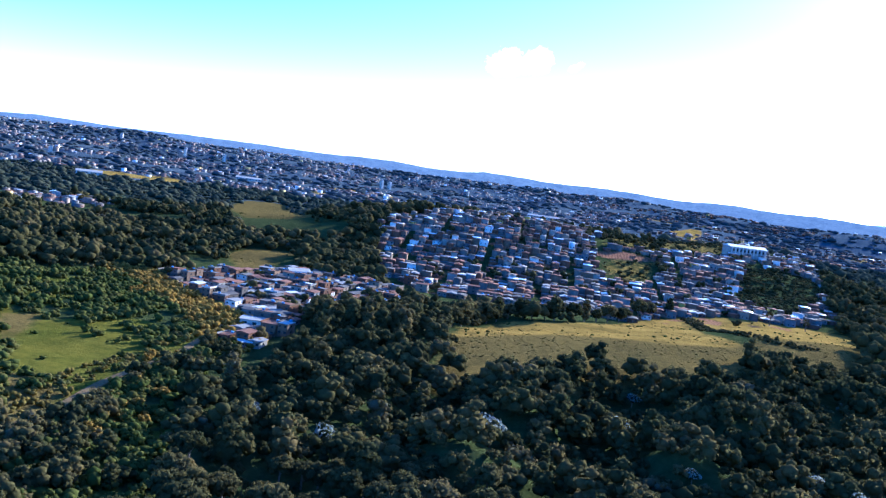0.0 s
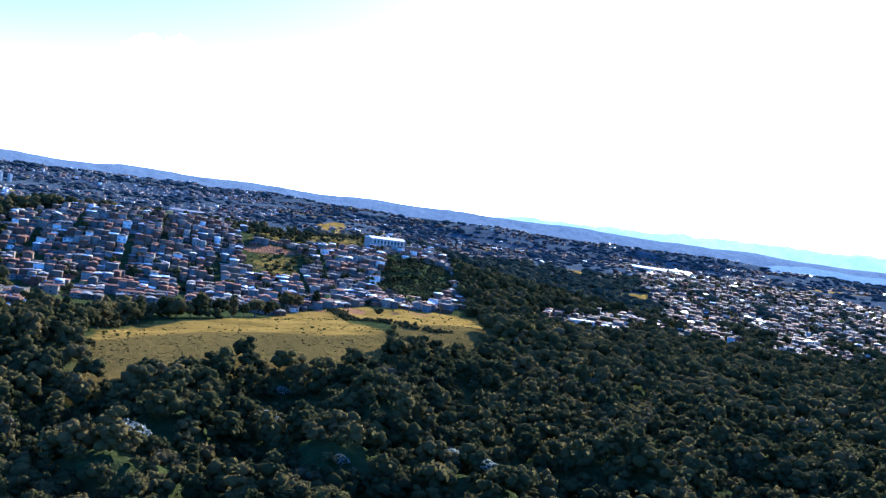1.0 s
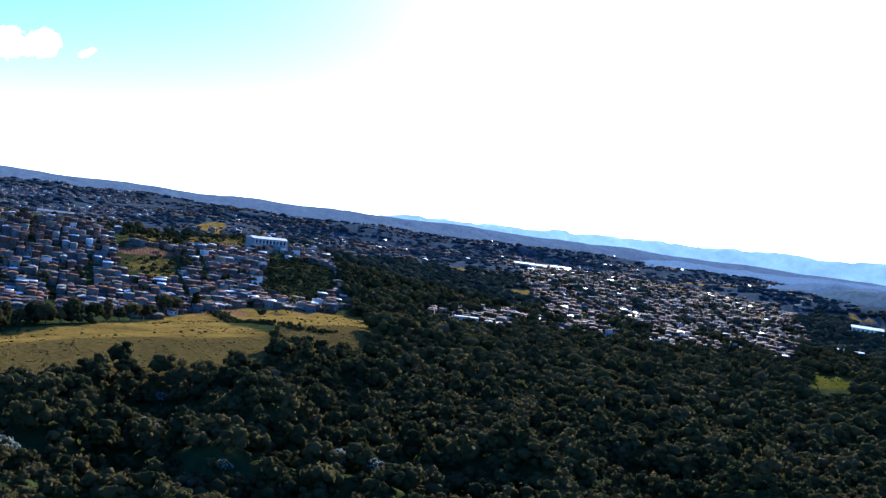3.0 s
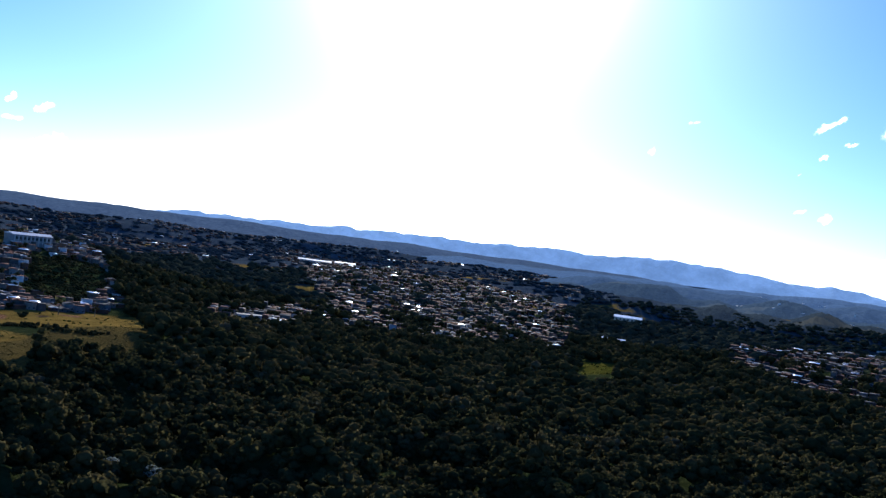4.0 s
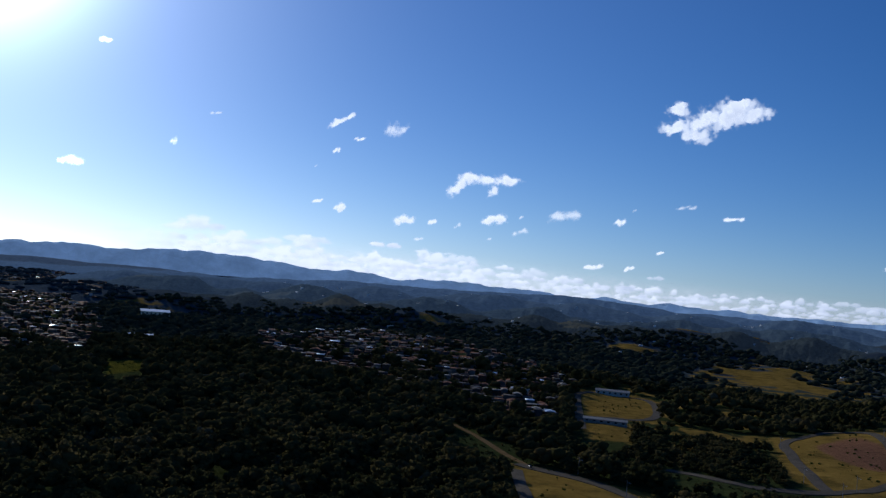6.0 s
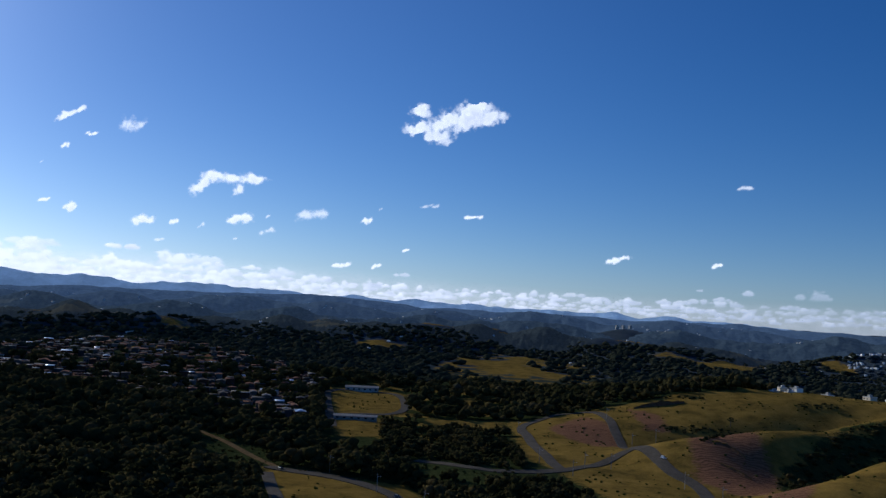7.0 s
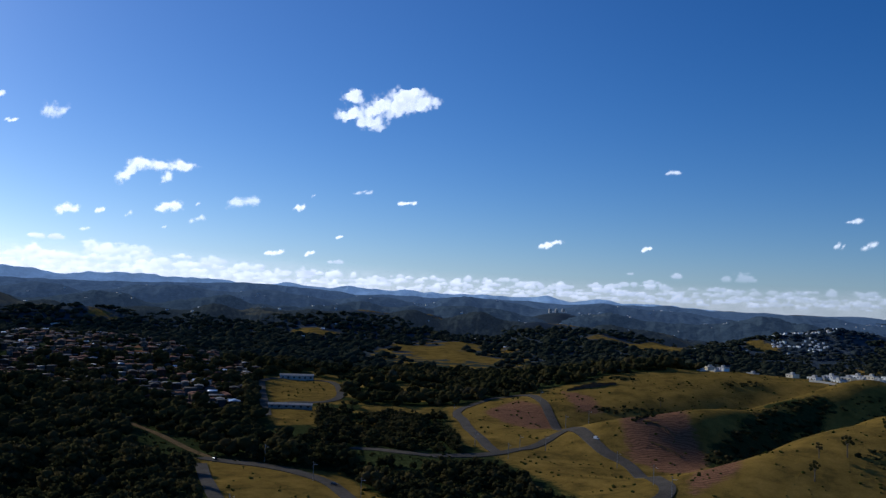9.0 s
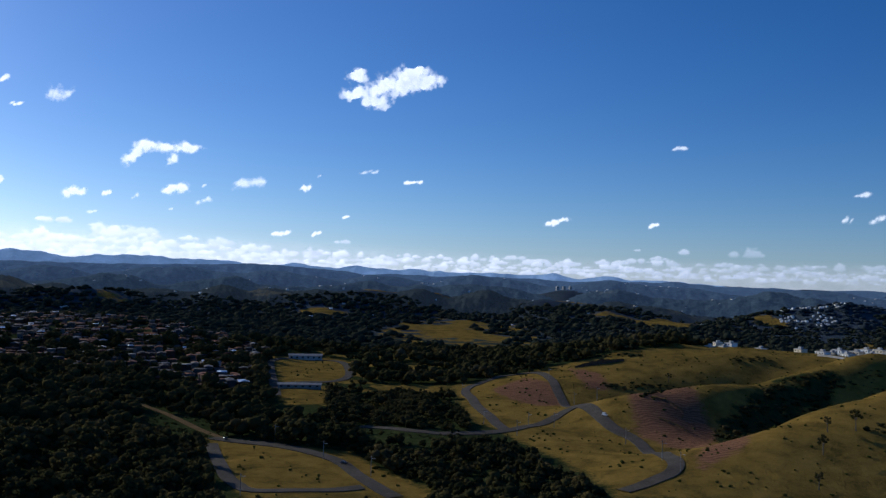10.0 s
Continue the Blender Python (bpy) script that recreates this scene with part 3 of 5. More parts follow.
# rises to 1 with distance, where the ground takes its haze tint
attr = ground.data.attributes.new("far_haze", "FLOAT", "POINT")
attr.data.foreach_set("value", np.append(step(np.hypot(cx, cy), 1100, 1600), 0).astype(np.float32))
attr = ground.data.color_attributes.new("cover", "FLOAT_COLOR", "POINT")
attr.data.foreach_set("color", cover.ravel())


def lane(name, line, width, material, label, lift=0.4):
    """A road laid over the land, with its edges let into the ground."""
    p = [Vector((*polar(a, d), 0)) for a, d in line]
    p = [2 * p[0] - p[1]] + p + [2 * p[-1] - p[-2]]
    pts = []
    for i in range(1, len(p) - 2):
        n = max(2, int((p[i + 1] - p[i]).length / 5))
        for k in range(n):
            t = k / n
            pts.append(0.5 * (2 * p[i] + (p[i + 1] - p[i - 1]) * t + (2 * p[i - 1] - 5 * p[i] + 4 * p[i + 1] - p[i + 2]) * t * t
                              + (3 * p[i] - p[i - 1] - 3 * p[i + 1] + p[i + 2]) * t ** 3))
    pts.append(p[-2])
    verts, faces = [], []
    for i, c in enumerate(pts):
        d = (pts[min(i + 1, len(pts) - 1)] - pts[max(i - 1, 0)]).normalized()
        s = Vector((d.y, -d.x, 0))
        for off, drop in ((-0.5, -1.2), (-0.5, lift), (0.0, lift + 0.08), (0.5, lift), (0.5, -1.2)):
            q = c + s * off * width
            verts.append((q.x, q.y, float(height(q.x, q.y)) + drop))
    for i in range(len(pts) - 1):
        for k in range(4):
            faces.append((5 * i + k, 5 * i + k + 1, 5 * i + k + 6, 5 * i + k + 5))
    road = new(name, mesh_from(name, verts, faces, [material]))
    return tagged(road, label, "road", kind="structure")


lane("road", ROAD_LOW, 8, asphalt, "worn grey asphalt road beside dry grass")
lane("road", ROAD_SIDE, 7, asphalt, "worn grey asphalt side road along the woods", 0.42)
lane("road", ROAD_HILL, 8, asphalt, "grey asphalt road crossing the grass hill", 0.4)
lane("road", ROAD_ISLAND, 7.5, asphalt, "grey asphalt road looping round bare soil plots", 0.44)
lane("road", ROAD_LOOP, 7.5, asphalt, "pale worn road looping round a field", 0.4)
lane("road", SCRUB_ROAD, 6, asphalt, "narrow grey road through scrub to the hill road", 0.4)
lane("road", TRACK_LEFT, 4, dirt_road, "broad tan dirt track along the field edge", 0.3)
lane("road", TRACK_WOOD, 4.5, dirt_road, "straight tan dirt track at the wood's edge", 0.3)

# ---------------------------------------------------------------- far hills and mountains
RIDGES = []


def ridge_line(name, label, d, az0, az1, el, rise, size, seed, material, depth, canopy=0.0):
    """A long wooded ridge: a bank with an uneven crest, side spurs and a canopy of treetops."""
    def top(az):
        x0, y0 = polar(az, d)
        e = np.interp(az, *zip(*el)) if isinstance(el, list) else el
        return EYE[2] + d * np.tan(np.radians(e + rise * waves(x0, y0, size, seed, 3)))

    def lie(x, y):
        az, r = np.degrees(np.arctan2(x, y)), np.hypot(x, y)
        s = np.clip((r - d) / depth, -1, 1)
        ends = step(az, az0, az0 + 7) * (1 - step(az, az1 - 7, az1))
        g = height(x, y) - 6
        spurs = 1 + step(np.abs(s), 0.05, 0.4) * (0.12 * waves(x, y, size * 0.45, seed + 1, 3) + 0.07 * (1 - 2 * np.abs(waves(x, y, size * 0.3, seed + 2, 2))))
        return g + np.maximum(top(az) - g, 2) * ends * np.cos(s * np.pi / 2) ** 1.3 * spurs

    az = np.linspace(az0, az1, int((az1 - az0) * (9 if canopy else 6)))
    prof = np.linspace(-1, 1, 31 if canopy else 15)
    S, AZ = np.meshgrid(prof, az)
    x, y = polar(AZ, d + S * depth)
    z = lie(x, y)
    if canopy:
        RIDGES.append((az0 + 7, az1 - 7, d, depth, lie))
        z = z + np.random.RandomState(seed).uniform(-0.6, 1.0, z.shape) * canopy
    verts = list(zip(x.ravel(), y.ravel(), z.ravel()))
    m = len(prof)
    faces = [(i * m + k, (i + 1) * m + k, (i + 1) * m + k + 1, i * m + k + 1) for i in range(len(az) - 1) for k in range(m - 1)]
    ob = new(name, mesh_from(name, verts, faces, [material], smooth=True))
    return tagged(ob, label, "hills", kind="structure")


def surface(x, y):
    """The land with the far ridges on it."""
    z, az, r = height(x, y), np.degrees(np.arctan2(x, y)), np.hypot(x, y)
    for az0, az1, d, depth, lie in RIDGES:
        z = np.where((az > az0) & (az < az1) & (np.abs(r - d) < depth), np.maximum(z, lie(x, y)), z)
    return z


PEAKS = [(25, 0.2), (34, 0.35), (45, 0.75), (51.5, 0.8), (56.5, 1.2), (61, 0.85), (66, 0.75), (69, 0.42), (73, 0.66), (77.5, 0.4), (86, 0.32), (92, 0.14), (104, 0.08), (112, -0.1)]
CREST = [(40, -0.5), (60, -0.25), (72, 0.0), (80, 0.3), (86, 0.05), (92, -0.12), (101, -0.12), (110, -0.22), (118, -0.5), (140, -0.5)]
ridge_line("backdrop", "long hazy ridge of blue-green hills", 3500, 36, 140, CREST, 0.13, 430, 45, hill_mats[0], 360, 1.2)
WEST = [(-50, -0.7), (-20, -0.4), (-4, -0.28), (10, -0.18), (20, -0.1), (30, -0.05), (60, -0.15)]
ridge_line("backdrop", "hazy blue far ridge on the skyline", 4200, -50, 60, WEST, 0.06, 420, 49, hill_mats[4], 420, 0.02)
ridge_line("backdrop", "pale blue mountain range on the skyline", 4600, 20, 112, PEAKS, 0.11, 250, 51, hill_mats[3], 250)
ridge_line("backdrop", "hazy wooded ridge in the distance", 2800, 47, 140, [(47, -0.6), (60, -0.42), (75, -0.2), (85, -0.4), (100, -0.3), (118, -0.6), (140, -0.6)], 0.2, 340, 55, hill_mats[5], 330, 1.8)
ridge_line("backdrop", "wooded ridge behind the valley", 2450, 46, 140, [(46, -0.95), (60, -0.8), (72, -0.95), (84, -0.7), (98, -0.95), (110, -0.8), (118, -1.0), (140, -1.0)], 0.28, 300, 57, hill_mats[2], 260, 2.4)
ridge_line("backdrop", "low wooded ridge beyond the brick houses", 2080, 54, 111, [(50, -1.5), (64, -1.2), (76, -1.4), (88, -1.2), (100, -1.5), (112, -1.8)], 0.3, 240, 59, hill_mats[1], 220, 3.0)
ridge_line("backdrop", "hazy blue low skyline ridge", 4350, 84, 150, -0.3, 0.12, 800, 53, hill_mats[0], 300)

# ---------------------------------------------------------------- trees
def ball(level):
    bm = bmesh.new()
    bmesh.ops.create_icosphere(bm, subdivisions=level, radius=1)
    v = np.array([p.co for p in bm.verts])
    f = np.array([[p.index for p in face.verts] for face in bm.faces])
    bm.free()
    return v, f


BALLS = {k: ball(k) for k in (1, 2, 3)}


def crown(seed, clumps, leaves, level, shape="round", fat=1.0, leaf=1.0):
    """A dome of foliage clumps with loose leaf sprays round them; about one unit in radius, centred at 0."""
    rng = np.random.RandomState(seed)
    bv, bf = BALLS[level]
    vs, fs, n = [], [], 0
    centres = []
    squash = 1.45 if shape == "tall" else rng.uniform(0.55, 0.85)
    wide = 0.55 if shape == "tall" else 0.8
    for k in range(clumps):
        a, up = k * 2.39996 + rng.uniform(-0.5, 0.5), 1 - 1.45 * (k + rng.uniform(0.1, 0.9)) / clumps
        r = math.sqrt(max(0.0, 1 - up * up)) * wide * rng.uniform(0.6, 1.0)
        c = np.array([r * np.cos(a), r * np.sin(a), up * squash * rng.uniform(0.6, 1.0)])
        size = rng.uniform(0.6, 1.25) * fat * (1.15 / clumps ** 0.42)
        if k == 0:
            c, size = np.array([0, 0, 0.05]), 0.55 * fat
        centres.append((c, size))
        jag = 1 + rng.uniform(-0.3, 0.26, (len(bv), 1))
        vs.append(c + bv * jag * size * np.array([1.05, 1.05, 0.78 if k else squash]))
        fs.append(bf + n)
        n += len(bv)
    for k in range(leaves):
        c, size = centres[rng.randint(len(centres))]
        d = rng.normal(size=3)
        d[2] = abs(d[2]) * 0.9 - 0.2
        d /= np.linalg.norm(d)
        p = c + d * size * rng.uniform(0.85, 1.3) * np.array([1.05, 1.05, 0.8])
        u = np.cross(d, rng.normal(size=3))
        u /= np.linalg.norm(u) + 1e-6
        v = np.cross(d, u) * 0.7 + d * rng.uniform(-0.4, 0.4)
        s = rng.uniform(0.05, 0.125) * leaf
        vs.append(np.array([p - u * s - v * s, p + u * s - v * s * 0.6, p + u * s * 0.5 + v * s, p - u * s * 0.8 + v * s * 0.8 + d * s * 0.4]))
        fs.append(np.array([[0, 1, 2], [0, 2, 3]]) + n)
        n += 4
    return np.concatenate(vs), np.concatenate(fs)


def smooth(me):
    me.polygons.foreach_set("use_smooth", np.ones(len(me.polygons), bool))
    return me


def trunk_mesh(seed):
    rng = random.Random(seed)
    bm = bmesh.new()
    tube(bm, (0, 0, -1.5), (0.02, 0.03, -0.15), 0.085, 0.05)
    for k in range(4):
        a = k * 1.6 + rng.random()
        tube(bm, (0, 0, -0.55 + 0.1 * k), (0.42 * math.cos(a), 0.42 * math.sin(a), 0.1 + 0.1 * k), 0.04, 0.015, 5)
    me = bpy.data.meshes.new("trunk")
    bm.to_mesh(me)
    bm.free()
    me.materials.append(bark)
    return me


rng = np.random.RandomState(7)
AZ0, AZ1 = -31.5, 122.0


def scatter(d0, d1, gap, seed, az0=AZ0, az1=AZ1):
    """Jittered plan positions between two distances."""
    r = np.random.RandomState(seed)
    n = int(2 * d1 / gap)
    i, j = np.meshgrid(np.arange(n), np.arange(n))
    x = (i - n / 2 + r.uniform(-0.42, 0.42, i.shape)) * gap
    y = (j - n / 2 + r.uniform(-0.42, 0.42, i.shape)) * gap
    x, y = x.ravel(), y.ravel()
    d, az = np.hypot(x, y), np.degrees(np.arctan2(x, y))
    keep = (d > d0) & (d < d1) & (az > az0) & (az < az1) & (d > np.interp(az, [40, 55, 72], [205, 285, 345]))
    return x[keep], y[keep]


def clear_view(x, y, tops):
    """Trees stand back from the open ground that is seen over their tops."""
    free = np.ones(len(x), bool)
    z = height(x, y)
    for part_of in (0.0, 0.35, 0.7, 1.0):
        k = (EYE[2] - z) / (EYE[2] - z - tops * part_of)
        px, py = x * k, y * k
        for poly in GRASS + SOIL + LUSH + [LOW_TOWN, HILL_TOWN, VILLAGE]:
            free &= ~inside(px, py, poly)
        for line in ROADS:
            free &= ~near_line(px, py, line, 6)
        free &= ~near_line(px, py, BRUSH_BAND, 13)
    return free


def wooded(x, y, tops=11.0):
    """Where trees stand."""
    free = clear_view(x, y, tops) & ~inside(x, y, LEFT_BRUSH) & ~inside(x, y, LOWER_BRUSH) & ~inside(x, y, SCRUBLAND)
    for poly in (EAST_OPEN, ROLLING):
        free &= ~(inside(x, y, poly) & (waves(x, y, 70, 62) > -0.25))
    for poly in (VALLEY_TOWN, BRICK_TOWN):
        free &= ~(inside(x, y, poly) & (waves(x, y, 110, 61) < 0.3))
    return free


NEAR_LABELS = ["broad leafy tree with a dense dark green crown", "spreading tree with olive green clumped foliage", "tall slender tree with a dull green crown"]
kinds = []
for k in range(7):
    shape = "tall" if k == 6 else "round"
    v, f = crown(100 + k, 34, 1050, 1, shape, 0.88, 0.72)
    root = new("tree")
    tagged(root, NEAR_LABELS[2 if shape == "tall" else k % 2], "tree", "trees of the near wood")
    cr = new("crown", smooth(mesh_arrays("crown", v, f, [leaf_near])))
    tr_ob = new("trunk", trunk_mesh(k))
    cr.parent = tr_ob.parent = root
    kinds.append(root)

x, y = scatter(205, 560, 8.3, 11)
ok = wooded(x, y) & (rng.uniform(size=len(x)) < 0.95)
x, y = x[ok], y[ok]
d = np.hypot(x, y)
az = np.degrees(np.arctan2(x, y))
order = np.argsort(d)
front = order[(az[order] > -27) & (az[order] < 94)][:280]
for n, i in enumerate(front):
    s = 2.8 + 4.4 * rng.uniform() ** 1.5
    tall = rng.uniform(0.85, 1.15)
    m = Matrix.Translation((x[i], y[i], float(height(x[i], y[i])) + 1.35 * s * tall)) @ Matrix.Rotation(rng.uniform(0, 6.28), 4, "Z") @ Matrix.Diagonal((s, s, s * tall, 1))
    src = kinds[rng.randint(7)]
    if n < 7:
        kinds[n].matrix_basis = m
    else:
        made = copy_thing(src, Matrix())
        made.matrix_basis = m


def woods(name, label, x, y, forms, smin, smax, material, lift, category="trees", tall=(0.85, 1.2), skew=1.0):
    """Many trees in one mesh, each with its own size and tone."""
    r = np.random.RandomState(len(x))
    vs, fs, tones, n = [], [], [], 0
    z = height(x, y)
    for i in range(len(x)):
        v, f = forms[r.randint(len(forms))]
        s, a = smin + (smax - smin) * r.uniform() ** skew, r.uniform(0, 6.28)
        h = s * r.uniform(*tall)
        ca, sa = np.cos(a) * s, np.sin(a) * s
        w = np.empty_like(v)
        w[:, 0], w[:, 1], w[:, 2] = v[:, 0] * ca - v[:, 1] * sa + x[i], v[:, 0] * sa + v[:, 1] * ca + y[i], v[:, 2] * h + z[i] + lift * h
        vs.append(w)
        fs.append(f + n)
        tones.append(np.full(len(v), r.uniform(), np.float32))
        n += len(v)
    me = smooth(mesh_arrays(name, np.concatenate(vs), np.concatenate(fs), [material]))
    attr = me.attributes.new("tone", "FLOAT", "POINT")
    attr.data.foreach_set("value", np.concatenate(tones))
    return tagged(new(name, me), label, category, kind="stuff")


mid_forms = [crown(200 + k, 12, 92, 1, "tall" if k == 5 else "round", 0.9, 1.0) for k in range(6)]
far_forms = [crown(300 + k, 5, 20, 1, "tall" if k == 5 else "round", 0.9, 1.25) for k in range(6)]
hill_forms = [crown(340 + k, 3, 7, 1, "round", 0.95, 1.5) for k in range(5)]
dot_forms = [crown(360 + k, 2, 2, 1) for k in range(5)]
rest = np.setdiff1d(np.arange(len(x)), front)
woods("woodland", "dense wood of dark green broadleaf trees", x[rest], y[rest], mid_forms, 2.8, 7.6, leaf_wood, 0.9, skew=1.5)
x, y = scatter(560, 1150, 11.5, 12)
ok = wooded(x, y)
ok &= ~((np.degrees(np.arctan2(x, y)) < -5) & (waves(x, y, 200, 71) > 0.5))
woods("woodland", "dark green woods between towns and fields", x[ok], y[ok], far_forms, 3.8, 8.6, leaf_wood, 0.75, skew=1.2)
x, y = scatter(1150, 1980, 17.5, 15)
near_city = (np.degrees(np.arctan2(x, y)) < 52) & (np.hypot(x, y) > 1640)
ok = wooded(x, y) & (waves(x, y, 420, 31) < 0.72) & ~near_city
woods("woodland", "dark woods on rolling hills beyond towns and fields", x[ok], y[ok], hill_forms, 6.0, 11.5, leaf_half_hazed, 0.4, tall=(0.5, 0.9))
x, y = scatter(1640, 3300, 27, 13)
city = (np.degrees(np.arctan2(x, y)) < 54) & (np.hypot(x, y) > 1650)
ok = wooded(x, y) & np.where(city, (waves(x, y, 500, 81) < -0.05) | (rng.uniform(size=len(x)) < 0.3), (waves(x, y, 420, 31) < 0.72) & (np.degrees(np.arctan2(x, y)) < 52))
woods("woodland", "distant dark woods over rolling hills", x[ok], y[ok], dot_forms, 6, 14, leaf_hazed, 0.3, tall=(0.35, 0.7))

# tall trees before the low town, trees and shrubs among the houses, silvery-leaved trees in the wood
GROVE = [(-8.2, 470), (-7.6, 540), (-4, 555), (-1.2, 600), (0.6, 560), (1.0, 470), (-3, 440)]
tall_forms = [crown(330 + k, 14, 130, 1, "tall") for k in range(4)]
x, y = scatter(380, 640, 8.5, 21)
ok = inside(x, y, GROVE)
woods("grove", "grove of tall olive green trees beside the low town", x[ok], y[ok], tall_forms, 4.0, 6.2, leaf_wood, 1.2)
x, y = scatter(400, 1900, 15, 22)
ok = np.zeros(len(x), bool)
for poly, share in ((LOW_TOWN, 0.14), (HILL_TOWN, 0.2), (VALLEY_TOWN, 0.55), (BRICK_TOWN, 0.5)):
    ok |= inside(x, y, poly) & (rng.uniform(size=len(x)) < share)
woods("garden_trees", "small garden trees between crowded houses", x[ok], y[ok], far_forms, 2.2, 5.6, leaf_wood, 0.7)
for n, (az, d, s) in enumerate([(4.7, 318, 5.5), (12.7, 362, 5.0), (-10.6, 322, 3.4), (-6.0, 300, 4.0), (24.6, 345, 4.5), (17.5, 318, 2.6), (-4.6, 420, 3.6), (33.8, 258, 5.5), (38.0, 262, 5.0), (13.2, 420, 3.0), (27.0, 330, 3.4)]):
    v, f = crown(900 + n, 8, 420, 1)
    root = new("tree")
    root.matrix_basis = Matrix.Translation(spot(az, d, 1.45 * s)) @ Matrix.Diagonal((s, s, s, 1))
    cr, tr_ob = new("crown", mesh_arrays("crown", v, f, [leaf_near, silver], np.where(np.arange(len(f)) < 8 * 20, 0, 1))), new("trunk", trunk_mesh(40 + n))
    cr.parent = tr_ob.parent = root
    tagged(root, "tree with large silvery white leaves above the dark wood", "tree", "silvery trees of the near wood")

x, y = scatter(1700, 2250, 17, 27)
ok = inside(x, y, VILLAGE) & (rng.uniform(size=len(x)) < 0.85)
woods("garden_trees", "dark trees round the white village houses", x[ok], y[ok], dot_forms, 6, 10, leaf_hazed, 0.25, tall=(0.4, 0.7))

x, y = scatter(1120, 1800, 13, 28)
az = np.degrees(np.arctan2(x, y))
ok = (az > 110) & (az < 120) & (np.hypot(x, y) > 1150) & ~inside(x, y, GRASS_HILL) & (waves(x, y, 150, 66) < 0.45)
woods("woodland", "low dark trees in the hollow before the village", x[ok], y[ok], far_forms, 3.5, 7.5, leaf_half_hazed, 0.3, tall=(0.45, 0.8))

# rough tufts and a dark hedge bank across the meadow
x, y = scatter(380, 800, 4.2, 24)
ok = (inside(x, y, MEADOW_LOW) & (rng.uniform(size=len(x)) < 0.2)) | (inside(x, y, MEADOW_FOOT) & (rng.uniform(size=len(x)) < 0.6))
woods("tufts", "rough brown tufts over the dry meadow", x[ok], y[ok], dot_forms, 0.4, 1.1, leaf_tuft, 0.15, "shrubs", (0.3, 0.55))
ok = near_line(x, y, [(15.9, 745), (16.8, 690), (18.6, 625), (20.6, 596), (22.6, 592)], 7) & (rng.uniform(size=len(x)) < 0.85)
woods("hedge", "dark hedge bank between two levels of meadow", x[ok], y[ok], far_forms, 1.0, 2.4, leaf_wood, 0.4, "shrubs")

# scrubland of mixed bushes and small trees beside the roads, and overgrown ground below the track
x, y = scatter(225, 800, 6.2, 29)
free = clear_view(x, y, 6.0)
dense = waves(x, y, 60, 67)
ok = inside(x, y, SCRUBLAND) & free & (dense > -0.25)
woods("woodland", "dark green small trees and tall scrub beside the road", x[ok], y[ok], mid_forms, 2.2, 5.2, leaf_wood, 0.7, skew=1.4)
ok = inside(x, y, SCRUBLAND) & free & (dense <= -0.05)
woods("brush", "olive brown low scrub between trees", x[ok], y[ok], far_forms, 1.0, 2.6, leaf_dim, 0.35, "shrubs")
ok = inside(x, y, LOWER_BRUSH) & ~near_line(x, y, TRACK_LEFT, 7)
tallest = ok & (dense > 0.1)
woods("brush", "overgrown olive green bushes and young trees", x[ok], y[ok], mid_forms, 1.4, 3.6, leaf_brush, 0.5, "shrubs")
woods("woodland", "dull green young trees over bushes", x[tallest], y[tallest], mid_forms, 2.6, 5.0, leaf_wood, 0.8)
verge = np.zeros(len(x), bool)
for line in (SCRUB_ROAD, ROAD_LOW, TRACK_WOOD):
    verge |= near_line(x, y, line, 17) & ~near_line(x, y, line, 6)
for poly in GRASS:
    verge &= ~inside(x, y, poly)
woods("brush", "low olive brush along the road verges", x[verge], y[verge], far_forms, 0.5, 1.5, leaf_dim, 0.3, "shrubs")
gold = np.zeros(len(x), bool)
for az, d, span in ((-18.5, 319, 14), (-15.9, 349, 12), (-20.5, 298, 9), (-17.7, 565, 15), (-16.4, 395, 10)):
    px, py = polar(az, d)
    gold |= np.hypot(x - px, y - py) < span
woods("brush", "golden autumn bushes among green ones", x[gold], y[gold], mid_forms, 1.2, 2.6, leaf_orange, 0.9, "shrubs")
x, y = scatter(850, 1350, 9, 30)
ok = (inside(x, y, TOWN_SLOPE) | inside(x, y, TOWN_BACK)) & (rng.uniform(size=len(x)) < 0.5)
woods("bushes", "dull green bushes on the slope between houses", x[ok], y[ok], far_forms, 1.0, 4.0, leaf_wood, 0.4, "shrubs")

# shrubs: gully scrub, dry bushes by the track, bushes over the meadows
x, y = scatter(240, 1130, 5.0, 14)
ok = ((inside(x, y, GULLY) & (waves(x, y, 26, 77) > -0.55)) | inside(x, y, DARK_SLOPE)) & (rng.uniform(size=len(x)) < 0.85)
woods("scrub", "dark green scrub filling a gully in the grass hill", x[ok], y[ok], far_forms, 0.8, 4.0, leaf_wood, 0.2, "shrubs", (0.4, 0.8))
ok = np.zeros(len(x), bool)
for line, width in (([(109.9, 908), (111.6, 916)], 7), ([(101.4, 735), (103.8, 770)], 4), ([(102.2, 782), (106, 806)], 8), ([(100.5, 912), (104, 900)], 5), ([(117.2, 780), (119.2, 800)], 16), ([(118.2, 525), (120, 540)], 12), ([(104.6, 640), (106.4, 690)], 3)):
    ok |= near_line(x, y, line, width)
ok &= rng.uniform(size=len(x)) < 0.8
woods("scrub", "low dark scrub along terraces of the grass hill", x[ok], y[ok], far_forms, 0.7, 2.6, leaf_wood, 0.25, "shrubs", (0.5, 0.9))
ok = inside(x, y, LEFT_BRUSH) & ~near_line(x, y, TRACK_LEFT, 6) & ~near_line(x, y, BRUSH_BAND, 14) & (waves(x, y, 45, 75) > -0.45) & (rng.uniform(size=len(x)) < 0.75)
